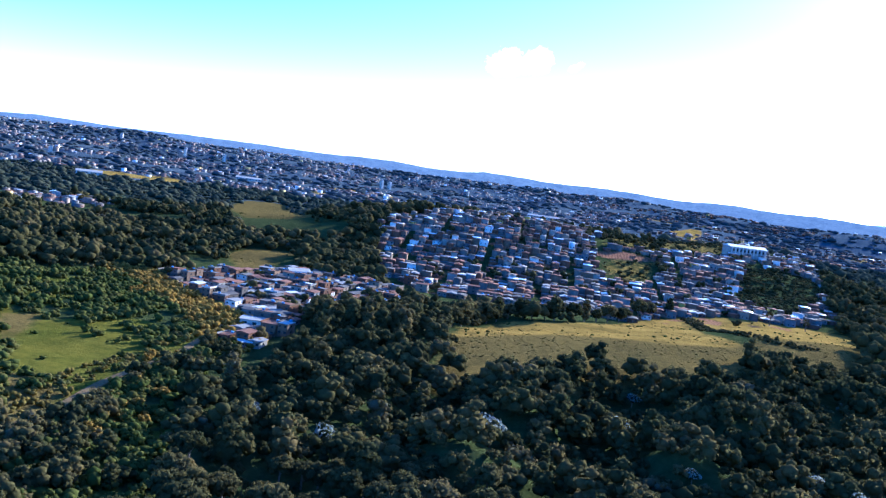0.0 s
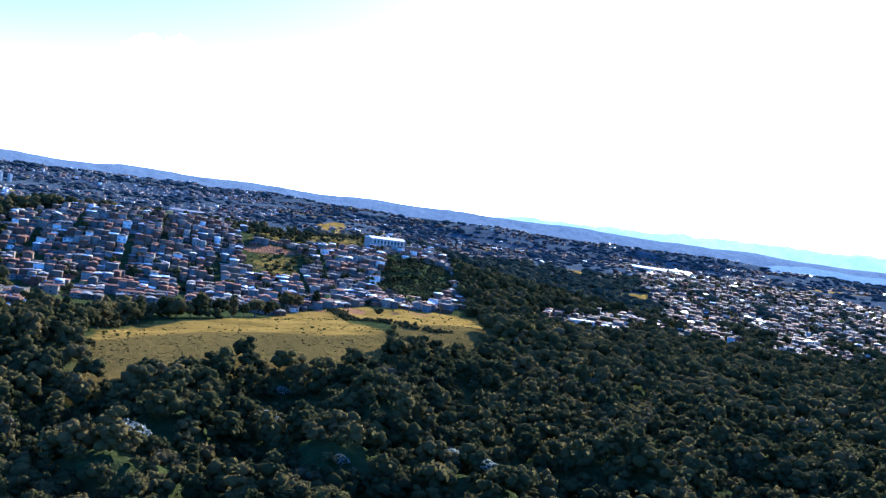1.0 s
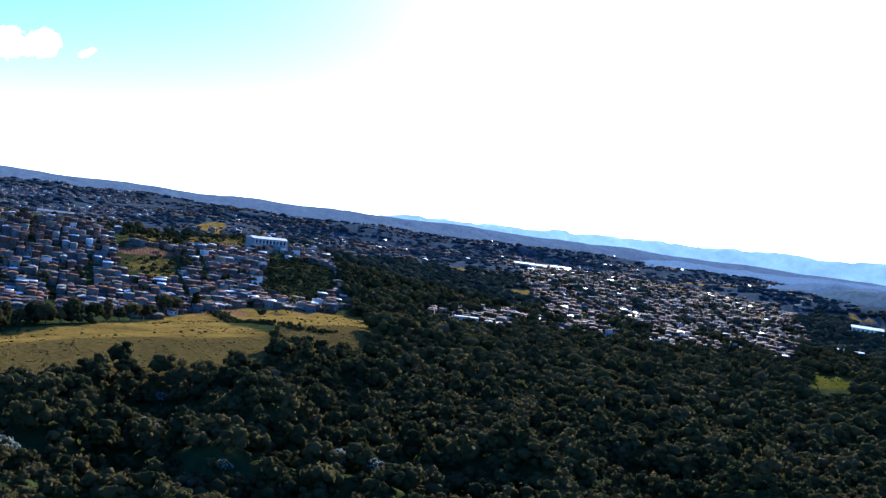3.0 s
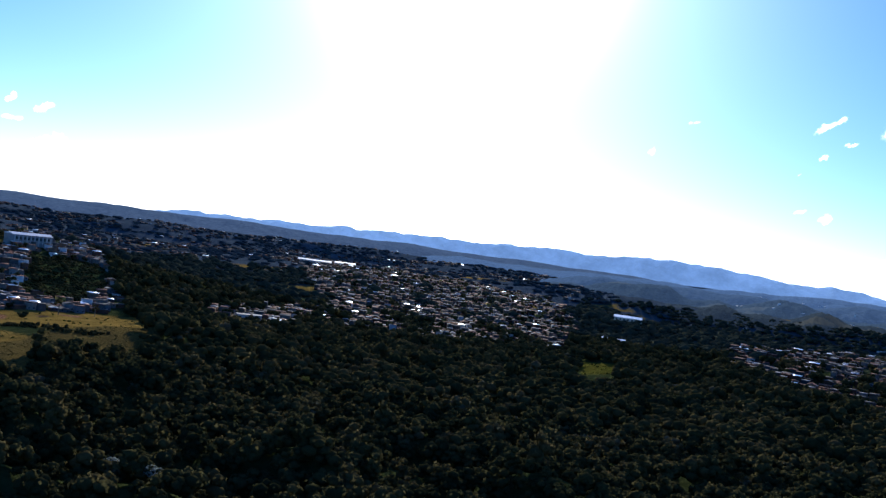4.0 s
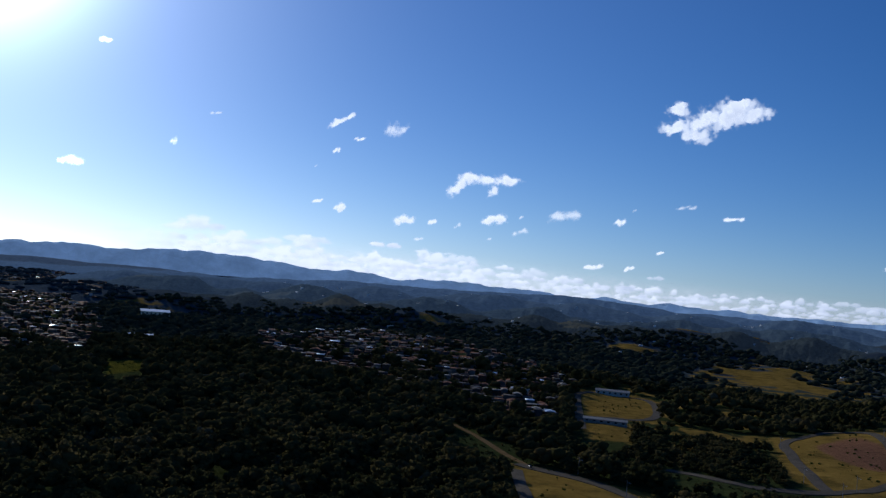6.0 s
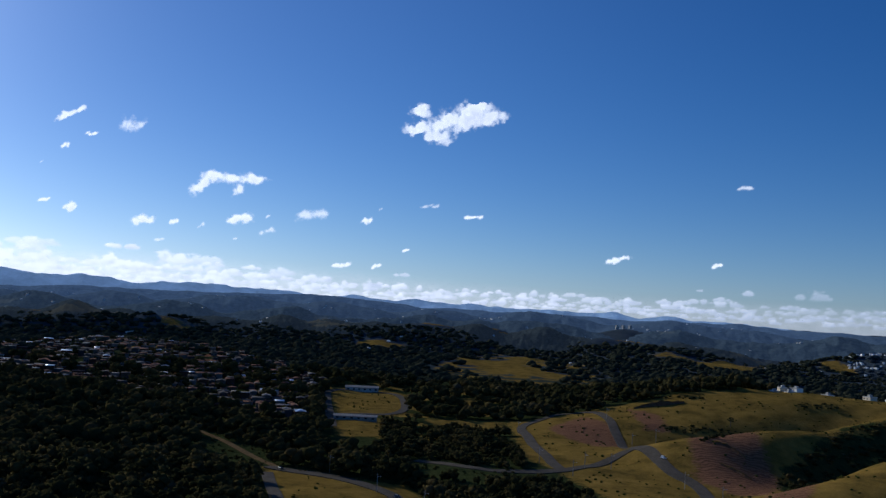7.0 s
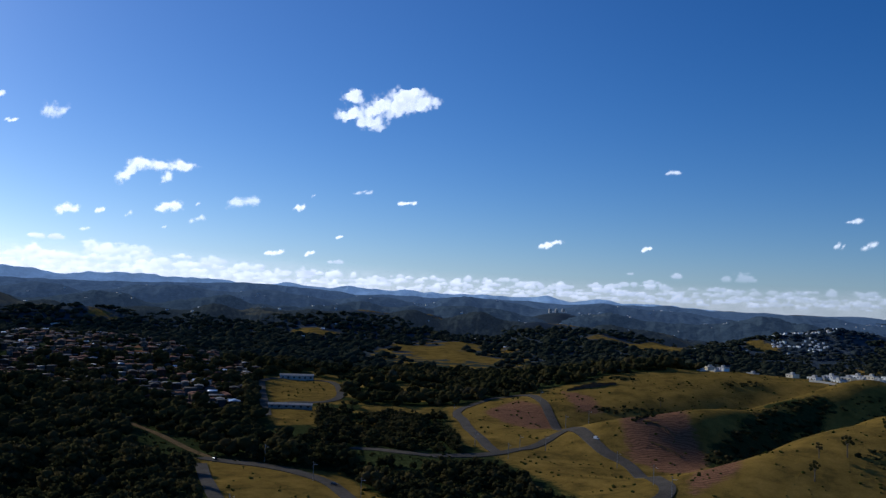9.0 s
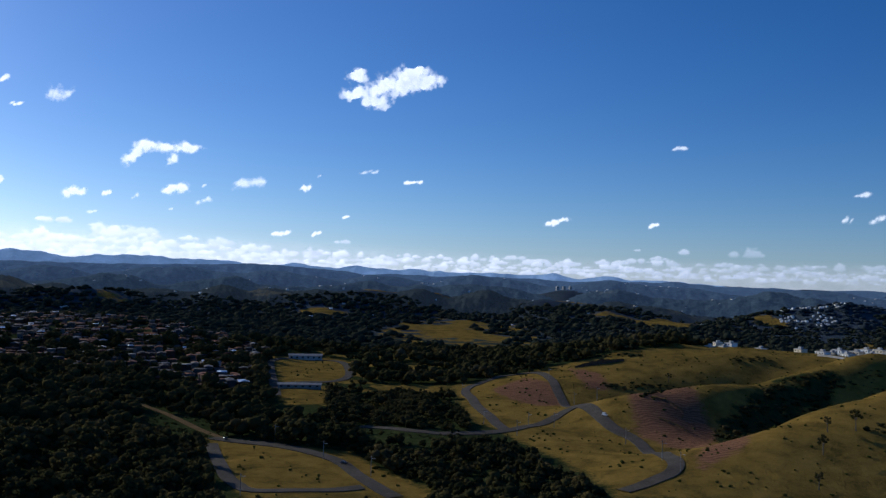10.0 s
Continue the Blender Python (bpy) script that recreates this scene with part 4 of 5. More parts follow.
for poly in (GREEN_FIELD, DARK_PLOT, BROWN_FIELD):
    ok &= ~inside(x, y, poly) | ((poly is not DARK_PLOT) & (waves(x, y, 30, 76) > 0.45) & (rng.uniform(size=len(x)) < 0.4))
woods("brush", "olive green brush and young trees by the fields", x[ok], y[ok], far_forms, 1.2, 4.2, leaf_brush, 0.4, "shrubs")
ok = (near_line(x, y, TRACK_LEFT, 20) & ~near_line(x, y, TRACK_LEFT, 4) | near_line(x, y, BRUSH_BAND, 6)) & (rng.uniform(size=len(x)) < 0.75)
woods("shrubs", "golden brown dry shrubs along the dirt track", x[ok], y[ok], far_forms, 1.0, 2.6, leaf_dry, 0.35, "shrubs")
ok = near_line(x, y, BRUSH_BAND, 15) & (rng.uniform(size=len(x)) < 0.9)
woods("brush", "orange-brown dry brush along the dirt track", x[ok], y[ok], far_forms, 1.4, 3.6, leaf_orange, 0.4, "shrubs")
ok = np.zeros(len(x), bool)
for poly in GRASS + LUSH:
    ok |= inside(x, y, poly)
for line in ROADS:
    ok &= ~near_line(x, y, line, 8)
ok &= (rng.uniform(size=len(x)) < 0.014) | ((waves(x, y, 38, 78) > 0.15) & (rng.uniform(size=len(x)) < 0.3) & (np.degrees(np.arctan2(x, y)) > 78)) | ((waves(x, y, 70, 73) > 0.62) & (rng.uniform(size=len(x)) < 0.4) & (np.degrees(np.arctan2(x, y)) < 60))
woods("bushes", "small scattered green bushes in the meadows", x[ok], y[ok], dot_forms, 0.35, 1.2, leaf_brush, 0.3, "shrubs")

# ---------------------------------------------------------------- houses
def house(style):
    """One small town house: render walls, roof, door, windows and a water tank."""
    w, l, storeys = ((6, 8, 1), (6.5, 9, 2), (6, 8, 1), (7.5, 10, 1), (5.5, 8, 2), (8, 10, 2))[style]
    h = 2.9 * storeys
    root = new("house")
    part("wall", boxes((-w / 2, -l / 2, -4, w / 2, l / 2, h)), wall_mix, root)
    bm = bmesh.new()
    o = 0.45
    if style in (0, 1, 3):
        top = h + w * 0.13
        q = [bm.verts.new(p) for p in ((-w / 2 - o, -l / 2 - o, h), (w / 2 + o, -l / 2 - o, h), (w / 2 + o, l / 2 + o, h), (-w / 2 - o, l / 2 + o, h), (0, -l / 2 - o, top), (0, l / 2 + o, top),
                                       (-w / 2 - o, -l / 2 - o, h + 0.2), (w / 2 + o, -l / 2 - o, h + 0.2), (w / 2 + o, l / 2 + o, h + 0.2), (-w / 2 - o, l / 2 + o, h + 0.2))]
        for f in ((6, 4, 5, 9), (4, 7, 8, 5), (0, 1, 7, 4, 6), (2, 3, 9, 5, 8), (0, 6, 9, 3), (1, 2, 8, 7), (3, 2, 1, 0)):
            bm.faces.new([q[i] for i in f])
    else:
        bm.free()
        bm = boxes((-w / 2 - 0.2, -l / 2 - 0.2, h + 0.003, w / 2 + 0.2, l / 2 + 0.2, h + 0.22))
        for v in bm.verts:
            v.co.z += 0.07 * (v.co.x + w / 2) if style == 2 else 0
    part("roof", bm, roof_mix, root)
    part("door", boxes((-0.5, -l / 2 - 0.06, 0, 0.5, -l / 2 + 0.02, 2.1)), door_wood, root)
    for s in range(storeys):
        for px in (-w * 0.28, w * 0.28):
            for sy in (-1, 1):
                y0 = sy * (l / 2 + 0.02)
                win = part("window", boxes((px - 0.65, min(y0, y0 - sy * 0.1), 2.9 * s + 1.0, px + 0.65, max(y0, y0 - sy * 0.1), 2.9 * s + 2.1)), dark_glass, root)
        for sx in (-1, 1):
            x0 = sx * (w / 2 + 0.02)
            part("window", boxes((min(x0, x0 - sx * 0.1), -0.7, 2.9 * s + 1.0, max(x0, x0 - sx * 0.1), 0.7, 2.9 * s + 2.1)), dark_glass, root)
    if style in (2, 4, 5):
        bm = bmesh.new()
        tube(bm, (w * 0.2, l * 0.25, h + 0.2), (w * 0.2, l * 0.25, h + 1.4), 0.75, 0.85, 10)
        part("water_tank", bm, tank_blue, root, "blue plastic water tank")
        part("parapet", boxes((-w / 2 - 0.2, l / 2 + 0.02, h + 0.22, w / 2 + 0.2, l / 2 + 0.2, h + 1.1), (-w / 2 - 0.2, -l / 2 - 0.2, h + 0.22, -w / 2 - 0.02, l / 2, h + 1.0)), wall_mix, root)
    return root


HOUSE_LABELS = ["small single-storey house with a pitched roof in the town", "two-storey rendered house with a pitched roof", "single-storey house with a lean-to sheet roof",
                "long low house with a shallow pitched roof", "narrow two-storey house with a flat roof", "broad two-storey flat-roofed house with a water tank"]
house_kinds = []
for k in range(6):
    house_kinds.append(tagged(house(k), HOUSE_LABELS[k], "house", "houses of the hillside town"))


def plots(poly, gap, turn, seed, keep=0.94, row=1.18):
    """House plots in rows turned by an angle, with streets between every two rows."""
    r = np.random.RandomState(seed)
    p = to_xy(poly)
    c = p.mean(0)
    span = np.abs(p - c).max() * 1.5
    n = int(span / gap)
    out = []
    ca, sa = math.cos(radians(turn)), math.sin(radians(turn))
    for i in range(-n, n + 1):
        for j in range(-n, n + 1):
            u, v = i * gap + r.uniform(-1.2, 1.2), j * gap * row + (j // 2) * gap * 0.55 + r.uniform(-1, 1)
            if (i + 7 * (j // 9)) % 11 == 0 or r.uniform() > keep:
                continue
            out.append((c[0] + u * ca - v * sa, c[1] + u * sa + v * ca, turn + (90 if r.uniform() < 0.25 else 0) + r.uniform(-5, 5)))
    out = np.array(out)
    out = out[inside(out[:, 0], out[:, 1], poly)]
    for patch in (ORANGE_CUT, MEADOW_LOW, MEADOW_TOP, DARK_SLOPE, TOWN_SLOPE, TOWN_BACK):
        out = out[~inside(out[:, 0], out[:, 1], patch)]
    return out


HOUSE_ROWS = [plots(LOW_TOWN, 8.2, -18, 1), plots(HILL_TOWN, 7.3, -6, 2, 0.93, 1.42), plots(VALLEY_TOWN, 8.8, -38, 3, 0.75), plots(BRICK_TOWN, 9.6, -72, 4, 0.72)]
near_plots = np.concatenate([HOUSE_ROWS[0], HOUSE_ROWS[1]])
nd = np.hypot(near_plots[:, 0], near_plots[:, 1])
near_plots = near_plots[np.argsort(nd)]
r = np.random.RandomState(5)
for n, (hx, hy, turn) in enumerate(near_plots[:280]):
    k = n if n < 6 else int(r.choice(6, p=[0.3, 0.1, 0.24, 0.2, 0.06, 0.1]))
    m = Matrix.Translation((hx, hy, float(height(hx, hy)) + r.uniform(0.1, 0.6))) @ Matrix.Rotation(radians(turn + 180 * r.randint(2)), 4, "Z")
    if n < 6:
        house_kinds[k].matrix_basis = m
    else:
        copy_thing(house_kinds[k], m)


def house_block(name, label, spots, scale, seed, walls=wall_isle, roofs=roof_isle, shiny=0.05, floors=(1, 1, 1, 2, 2), on=height):
    """Distant houses in one mesh: walls, pitched or flat roofs, dark window openings."""
    r = np.random.RandomState(seed)
    vs, fs, slots, n = [], [], [], 0

    def add(v, f, slot):
        nonlocal n
        vs.append(v)
        fs.append(np.asarray(f) + n)
        slots.extend([slot] * len(f))
        n += len(v)
    quads = [(0, 1, 5), (0, 5, 4), (1, 2, 6), (1, 6, 5), (2, 3, 7), (2, 7, 6), (3, 0, 4), (3, 4, 7), (4, 5, 6), (4, 6, 7)]
    for (hx, hy, turn), g in zip(spots, on(spots[:, 0], spots[:, 1])):
        w, l = r.uniform(6, 9.5) * scale, r.uniform(8.5, 12.5) * scale
        h = r.uniform(2.5, 3.1) * r.choice(floors)
        a = radians(turn)
        rot = np.array([[math.cos(a), -math.sin(a), 0], [math.sin(a), math.cos(a), 0], [0, 0, 1]])
        org = np.array([hx, hy, g])

        def box(x0, y0, z0, x1, y1, z1, slot):
            v = np.array([(x0, y0, z0), (x1, y0, z0), (x1, y1, z0), (x0, y1, z0), (x0, y0, z1), (x1, y0, z1), (x1, y1, z1), (x0, y1, z1)])
            add(v @ rot.T + org, quads, slot)
        box(-w / 2, -l / 2, -4, w / 2, l / 2, h, 0)
        cap = 3 if r.uniform() < shiny else 1
        if r.uniform() < 0.42:
            o, t = 0.4, h + w * 0.12
            v = np.array([(-w / 2 - o, -l / 2 - o, h), (w / 2 + o, -l / 2 - o, h), (w / 2 + o, l / 2 + o, h), (-w / 2 - o, l / 2 + o, h), (0, -l / 2 - o, t), (0, l / 2 + o, t)])
            add(v @ rot.T + org, [(0, 4, 5), (0, 5, 3), (1, 2, 5), (1, 5, 4), (0, 1, 4), (2, 3, 5)], cap)
        else:
            box(-w / 2 - 0.2, -l / 2 - 0.2, h + 0.004, w / 2 + 0.2, l / 2 + 0.2, h + 0.25, cap)
        if hx * hx + hy * hy < 1500 ** 2:
            for sx in (-1, 1):
                box(sx * w * 0.27 - 0.6, -l / 2 - 0.03, 1.0, sx * w * 0.27 + 0.6, -l / 2 + 0.05, 2.1, 2)
                box(sx * w * 0.27 - 0.6, l / 2 - 0.05, 1.0, sx * w * 0.27 + 0.6, l / 2 + 0.03, 2.1, 2)
    ob = new(name, mesh_arrays(name, np.concatenate(vs), np.concatenate(fs), [walls, roofs, dark_glass, bright_sheet], slots))
    return tagged(ob, label, "houses", kind="stuff")


house_block("houses", "crowded hillside houses with grey and tiled roofs", near_plots[280:], 0.85, 1, wall_town)
house_block("houses", "valley town of small pale and brick houses", HOUSE_ROWS[2], 0.9, 2, shiny=0.025)
house_block("houses", "brick houses among trees on a slope", HOUSE_ROWS[3], 0.95, 3)


def far_plots(az0, az1, d0, d1, count, seed, patch, level):
    r = np.random.RandomState(seed)
    a, d = r.uniform(az0, az1, count), np.sqrt(r.uniform(d0 ** 2, d1 ** 2, count))
    x, y = polar(a, d)
    ok = waves(x, y, patch, seed) > level
    return np.stack([x, y, r.uniform(0, 90, count)], 1)[ok]


house_block("houses", "distant city of pale houses on rolling hills", far_plots(-30, 12, 1650, 3900, 9500, 81, 420, 0.0), 0.85, 4, wall_lifted, floors=(1, 1, 1, 2))
house_block("houses", "hazy distant suburb of pale houses", far_plots(8, 52, 1650, 3700, 7000, 81, 420, 0.0), 0.85, 5, floors=(1, 1, 2))
# this row looks sunlit through its lightened wall colours
house_block("houses", "row of small houses across a valley", far_plots(-27, -20.5, 1080, 1160, 60, 83, 900, -2), 0.9, 6, wall_lifted)
house_block("houses", "scattered pale houses among far woods", far_plots(60, 124, 1700, 3300, 900, 84, 330, 0.3), 0.6, 7, white_paint, white_paint, 0.0, (0.5, 0.7), surface)
house_block("houses", "white village houses on a far slope", far_plots(112.2, 116.0, 1800, 2130, 420, 85, 120, 0.0), 0.45, 8, white_paint, white_paint, 0.0, floors=(0.7, 1, 1.2))

# ---------------------------------------------------------------- larger buildings
def hall(name, label, az, d, turn, w, l, h, wall_m, roof_m, pitch=0.14, columns=0, category="building", lift=0.0):
    """A long hall: walls, pitched roof, openings along both sides."""
    root = new(name)
    root.matrix_basis = Matrix.Translation(spot(az, d, lift)) @ Matrix.Rotation(radians(turn), 4, "Z")
    part("wall", boxes((-l / 2, -w / 2, -6, l / 2, w / 2, h)), wall_m, root)
    bm = bmesh.new()
    top, o = h + w * pitch, 0.6
    q = [bm.verts.new(p) for p in ((-l / 2 - o, -w / 2 - o, h), (l / 2 + o, -w / 2 - o, h), (l / 2 + o, w / 2 + o, h), (-l / 2 - o, w / 2 + o, h), (-l / 2 - o, 0, top), (l / 2 + o, 0, top))]
    for f in ((0, 1, 5, 4), (2, 3, 4, 5), (1, 2, 5), (3, 0, 4), (3, 2, 1, 0)):
        bm.faces.new([q[i] for i in f])
    part("roof", bm, roof_m, root)
    n = columns or max(3, int(l / 6))
    for i in range(n):
        cx0 = -l / 2 + (i + 0.5) * l / n
        if columns:
            part("pilaster", boxes((cx0 - 0.6, -w / 2 - 0.5, -3, cx0 + 0.6, -w / 2, h - 0.3)), concrete, root)
        for sy in (-1, 1):
            y0 = sy * (w / 2 + 0.03)
            off = l / n / 2 if columns else 0
            if abs(cx0 + off) < l / 2 - 1.2:
                win = part("window", boxes((cx0 + off - 1.1, min(y0, y0 - sy * 0.2), h * 0.4, cx0 + off + 1.1, max(y0, y0 - sy * 0.2), h * 0.75)), dark_glass, root)
                part("sill", boxes((cx0 + off - 1.25, min(y0, y0 + sy * 0.2), h * 0.4 - 0.15, cx0 + off + 1.25, max(y0, y0 + sy * 0.2), h * 0.4 - 0.02)), concrete, win)
    return tagged(root, label, category)


hall("hall", "long white hall with pilasters and a dark roof", 18.3, 1130, 12, 18, 48, 9, fibre, zinc, columns=10, lift=2)
hall("gabled_hall", "grey two-storey hall with a white gable", -8.9, 690, 25, 12, 16, 7, white_paint, fibre)
hall("house", "pale house with a bright white sheet roof at the wood's edge", -11.8, 425, 5, 7, 9, 3.2, brick_wall, zinc, 0.08, category="house")
hall("house", "three-tier pale house with flat grey roofs", -11.1, 468, 0, 9, 15, 5, concrete, fibre, 0.05, category="house")
hall("warehouse", "long warehouse with a bright cream sheet roof", 54.8, 1440, -50, 22, 42, 7, cream_paint, bright_sheet)
hall("warehouse", "low warehouse with a pale pinkish roof", 54.1, 1180, -48, 14, 30, 5, brick_wall, bright_sheet)
hall("warehouse", "low grey warehouse beside a green clearing", 55.6, 1000, -60, 14, 28, 5, cream_paint, zinc)
hall("shed", "long pale shed beside the dirt road loop", 83.3, 1010, -82, 11, 36, 5, concrete, fibre)
hall("shed", "long low dark shed with a grey roof beside a field", 83.0, 778, -86, 9, 36, 3.4, fibre, fibre)
hall("school", "white two-storey block among brick houses", 77.6, 915, -70, 9, 17, 6, concrete, zinc)
hall("factory", "long white factory roofs in the valley", 34.9, 1950, -38, 20, 70, 5, concrete, zinc)
hall("factory", "white factory roof in the valley", 36.8, 1960, -38, 20, 44, 5, concrete, zinc)
hall("factory", "long pale factory in the distance", 6.0, 2050, -10, 22, 70, 5, concrete, fibre)
hall("factory", "white factory sheds at the city's edge", -21.8, 1560, 22, 20, 40, 4.5, concrete, fibre)
hall("factory", "pale factory blocks at the city's edge", -12.6, 1900, 12, 20, 50, 5, concrete, fibre)
hall("house", "pale house with a concrete yard at the wood's edge", 31.3, 915, -20, 12, 24, 7, concrete, fibre, 0.05, category="house")


def block(label, az, d, turn, w, l, storeys, wall_m=white_paint, lift=0.0):
    """A flat-roofed apartment block with its windows."""
    root = new("apartment_building")
    root.matrix_basis = Matrix.Translation(spot(az, d, lift)) @ Matrix.Rotation(radians(turn), 4, "Z")
    h = 2.9 * storeys
    part("wall", boxes((-w / 2, -l / 2, -10, w / 2, l / 2, h)), wall_m, root)
    part("roof", boxes((-w / 2 - 0.25, -l / 2 - 0.25, h + 0.003, w / 2 + 0.25, l / 2 + 0.25, h + 0.6), (-w * 0.2, -l * 0.15, h + 0.6, w * 0.2, l * 0.15, h + 2.6)), concrete, root)
    for s in range(storeys):
        for i in range(int(l / 4)):
            y0 = -l / 2 + 2 + i * 4
            for sx in (-1, 1):
                x0 = sx * (w / 2 + 0.03)
                part("window", boxes((min(x0, x0 - sx * 0.2), y0 - 0.8, 2.9 * s + 0.9, max(x0, x0 - sx * 0.2), y0 + 0.8, 2.9 * s + 2.2)), dark_glass, root)
    return tagged(root, label, "apartment block", "white blocks behind the grass hill")


r = np.random.RandomState(17)
for k, (az, d, s) in enumerate([(114.6, 990, 2), (115.1, 1000, 2), (115.5, 1000, 3), (115.9, 985, 2), (116.4, 1000, 3), (116.9, 1010, 4), (117.2, 985, 3), (117.6, 1000, 4), (118.0, 985, 3), (118.5, 990, 4), (117.1, 1060, 5)]):
    block("white flat-roofed apartment block behind the grass hill", az, d, 113 + r.uniform(-7, 7), r.uniform(7, 10), r.choice([8, 12, 12]), max(1, s - 1), cream_paint if k % 3 == 1 else white_paint, lift=-0.8)
for k, az in enumerate((108.3, 108.75, 109.1, 109.5, 111.2, 113.4)):
    block("small pale flat-roofed house behind the crest", az, 992 + r.uniform(-12, 14), 101 + r.uniform(-15, 15), 8, r.uniform(7, 11), 1 + k % 2, cream_paint if k % 3 else white_paint, lift=-2.6)
for az, d, s in [(-16.5, 2700, 12), (-14.2, 2500, 10), (-4.4, 2300, 10), (-3.9, 2320, 9), (-20.2, 2900, 11), (99.0, 2600, 7), (99.4, 2610, 7), (99.8, 2620, 6), (-24, 2000, 8)]:
    block("distant pale tower block on the skyline", az, d, r.uniform(0, 60), 7, 8, int(s * 0.7), concrete)

# ---------------------------------------------------------------- street things
def utility_pole(az, d):
    root = new("utility_pole")
    root.matrix_basis = Matrix.Translation(spot(az, d)) @ Matrix.Rotation(radians(-az + 20), 4, "Z")
    bm = bmesh.new()
    tube(bm, (0, 0, -0.5), (0, 0, 10), 0.2, 0.13, 8)
    part("pole", bm, fibre, root)
    part("crossarm", boxes((-1.1, -0.08, 9.2, 1.1, 0.08, 9.36)), bark, root)
    part("lamp_arm", boxes((0.1, -0.05, 8.4, 2.0, 0.05, 8.5), (1.6, -0.14, 8.3, 2.3, 0.14, 8.45)), zinc, root)
    return tagged(root, "grey concrete utility pole with a street lamp", "utility pole", "poles along the roads")


for az, d in [(103.4, 555), (105.6, 470), (106.7, 445), (99.0, 600), (96.7, 565), (94.6, 605), (97.4, 590), (101.6, 650), (100.2, 720), (98.6, 800), (93.2, 745), (84.6, 492), (87.6, 455), (81.6, 545), (79.6, 410)]:
    utility_pole(az, d)


def car(label, az, d, turn, paint, van=False):
    root = new("car")
    root.matrix_basis = Matrix.Translation(spot(az, d, 0.5)) @ Matrix.Rotation(radians(turn), 4, "Z")
    h = 2.0 if van else 1.45
    bm = boxes((-0.85, -2.1, 0.35, 0.85, 2.1, 0.95), bevel=0.12)
    part("body", bm, paint, root)
    bm = boxes((-0.78, -1.9 if van else -1.5, 0.95, 0.78, 0.9, h))
    for v in bm.verts:
        if v.co.z > 1.2:
            v.co.x *= 0.85
            v.co.y = v.co.y * 0.78 - 0.1
    part("cabin", bm, paint if van else dark_glass, root)
    part("windscreen", boxes((-0.6, 0.62, 1.05, 0.6, 0.86, h - 0.3)), dark_glass, root)
    for sx in (-1, 1):
        for sy in (-1.3, 1.3):
            bm = bmesh.new()
            tube(bm, (sx * 0.62, sy, 0.33), (sx * 0.88, sy, 0.33), 0.33, 0.33, 12)
            wheel = part("wheel", bm, black_rubber, root)
            bm = bmesh.new()
            tube(bm, (sx * 0.87, sy, 0.33), (sx * 0.895, sy, 0.33), 0.2, 0.18, 10)
            part("rim", bm, zinc, wheel, "grey metal rim")
    return tagged(root, label, "car")


car("white van on the grey hill road", 102.1, 610, 130, car_white, True)
car("dark car with pale roof on the low road", 85.9, 481, 150, car_dark)
car("dark car parked at the road's start by the trees", 78.6, 556, 120, car_dark)

# trees along the back of the meadow
EDGE = [(2.6, 548), (3.4, 562), (4.0, 570), (4.7, 588), (5.6, 596), (6.2, 590), (7.0, 604), (7.6, 600), (8.8, 610), (9.5, 622), (10.2, 640), (10.9, 655), (11.6, 664), (12.0, 690), (12.7, 712), (13.4, 722), (14.5, 745), (1.8, 520), (1.2, 505), (0.6, 480)]
for n, (az, d) in enumerate(EDGE):
    s = 4.6 + 3.2 * ((n * 7) % 10) / 10
    made = copy_thing(kinds[(n * 3) % 7], Matrix())
    made.matrix_basis = Matrix.Translation(spot(az, d + 8, 1.15 * s)) @ Matrix.Rotation(n * 1.7, 4, "Z") @ Matrix.Diagonal((s, s, s * 1.25, 1))
    tagged(made, "leafy tree between the dry meadow and the houses", "tree", "trees behind the meadow")

# boundary wall over the crest
p = [spot(a, d) for a, d in zip(np.linspace(114.3, 119.0, 14), np.linspace(960, 900, 14))]
wall_ob = new("boundary_wall")
tagged(wall_ob, "long pale rendered wall over the hill crest", "wall")
for q0, q1 in zip(p[:-1], p[1:]):
    bm = bmesh.new()
    side = Vector((q1.y - q0.y, q0.x - q1.x, 0)).normalized() * 0.15
    lo, hi = [], []
    for q in (q0 - side, q1 - side, q1 + side, q0 + side):
        lo.append(bm.verts.new((q.x, q.y, q.z - 1)))
        hi.append(bm.verts.new((q.x, q.y, q.z + 2.0)))
    bm.faces.new(hi)
    for i in range(4):
        bm.faces.new((lo[i], lo[(i + 1) % 4], hi[(i + 1) % 4], hi[i]))
    part("wall_panel", bm, concrete, wall_ob)

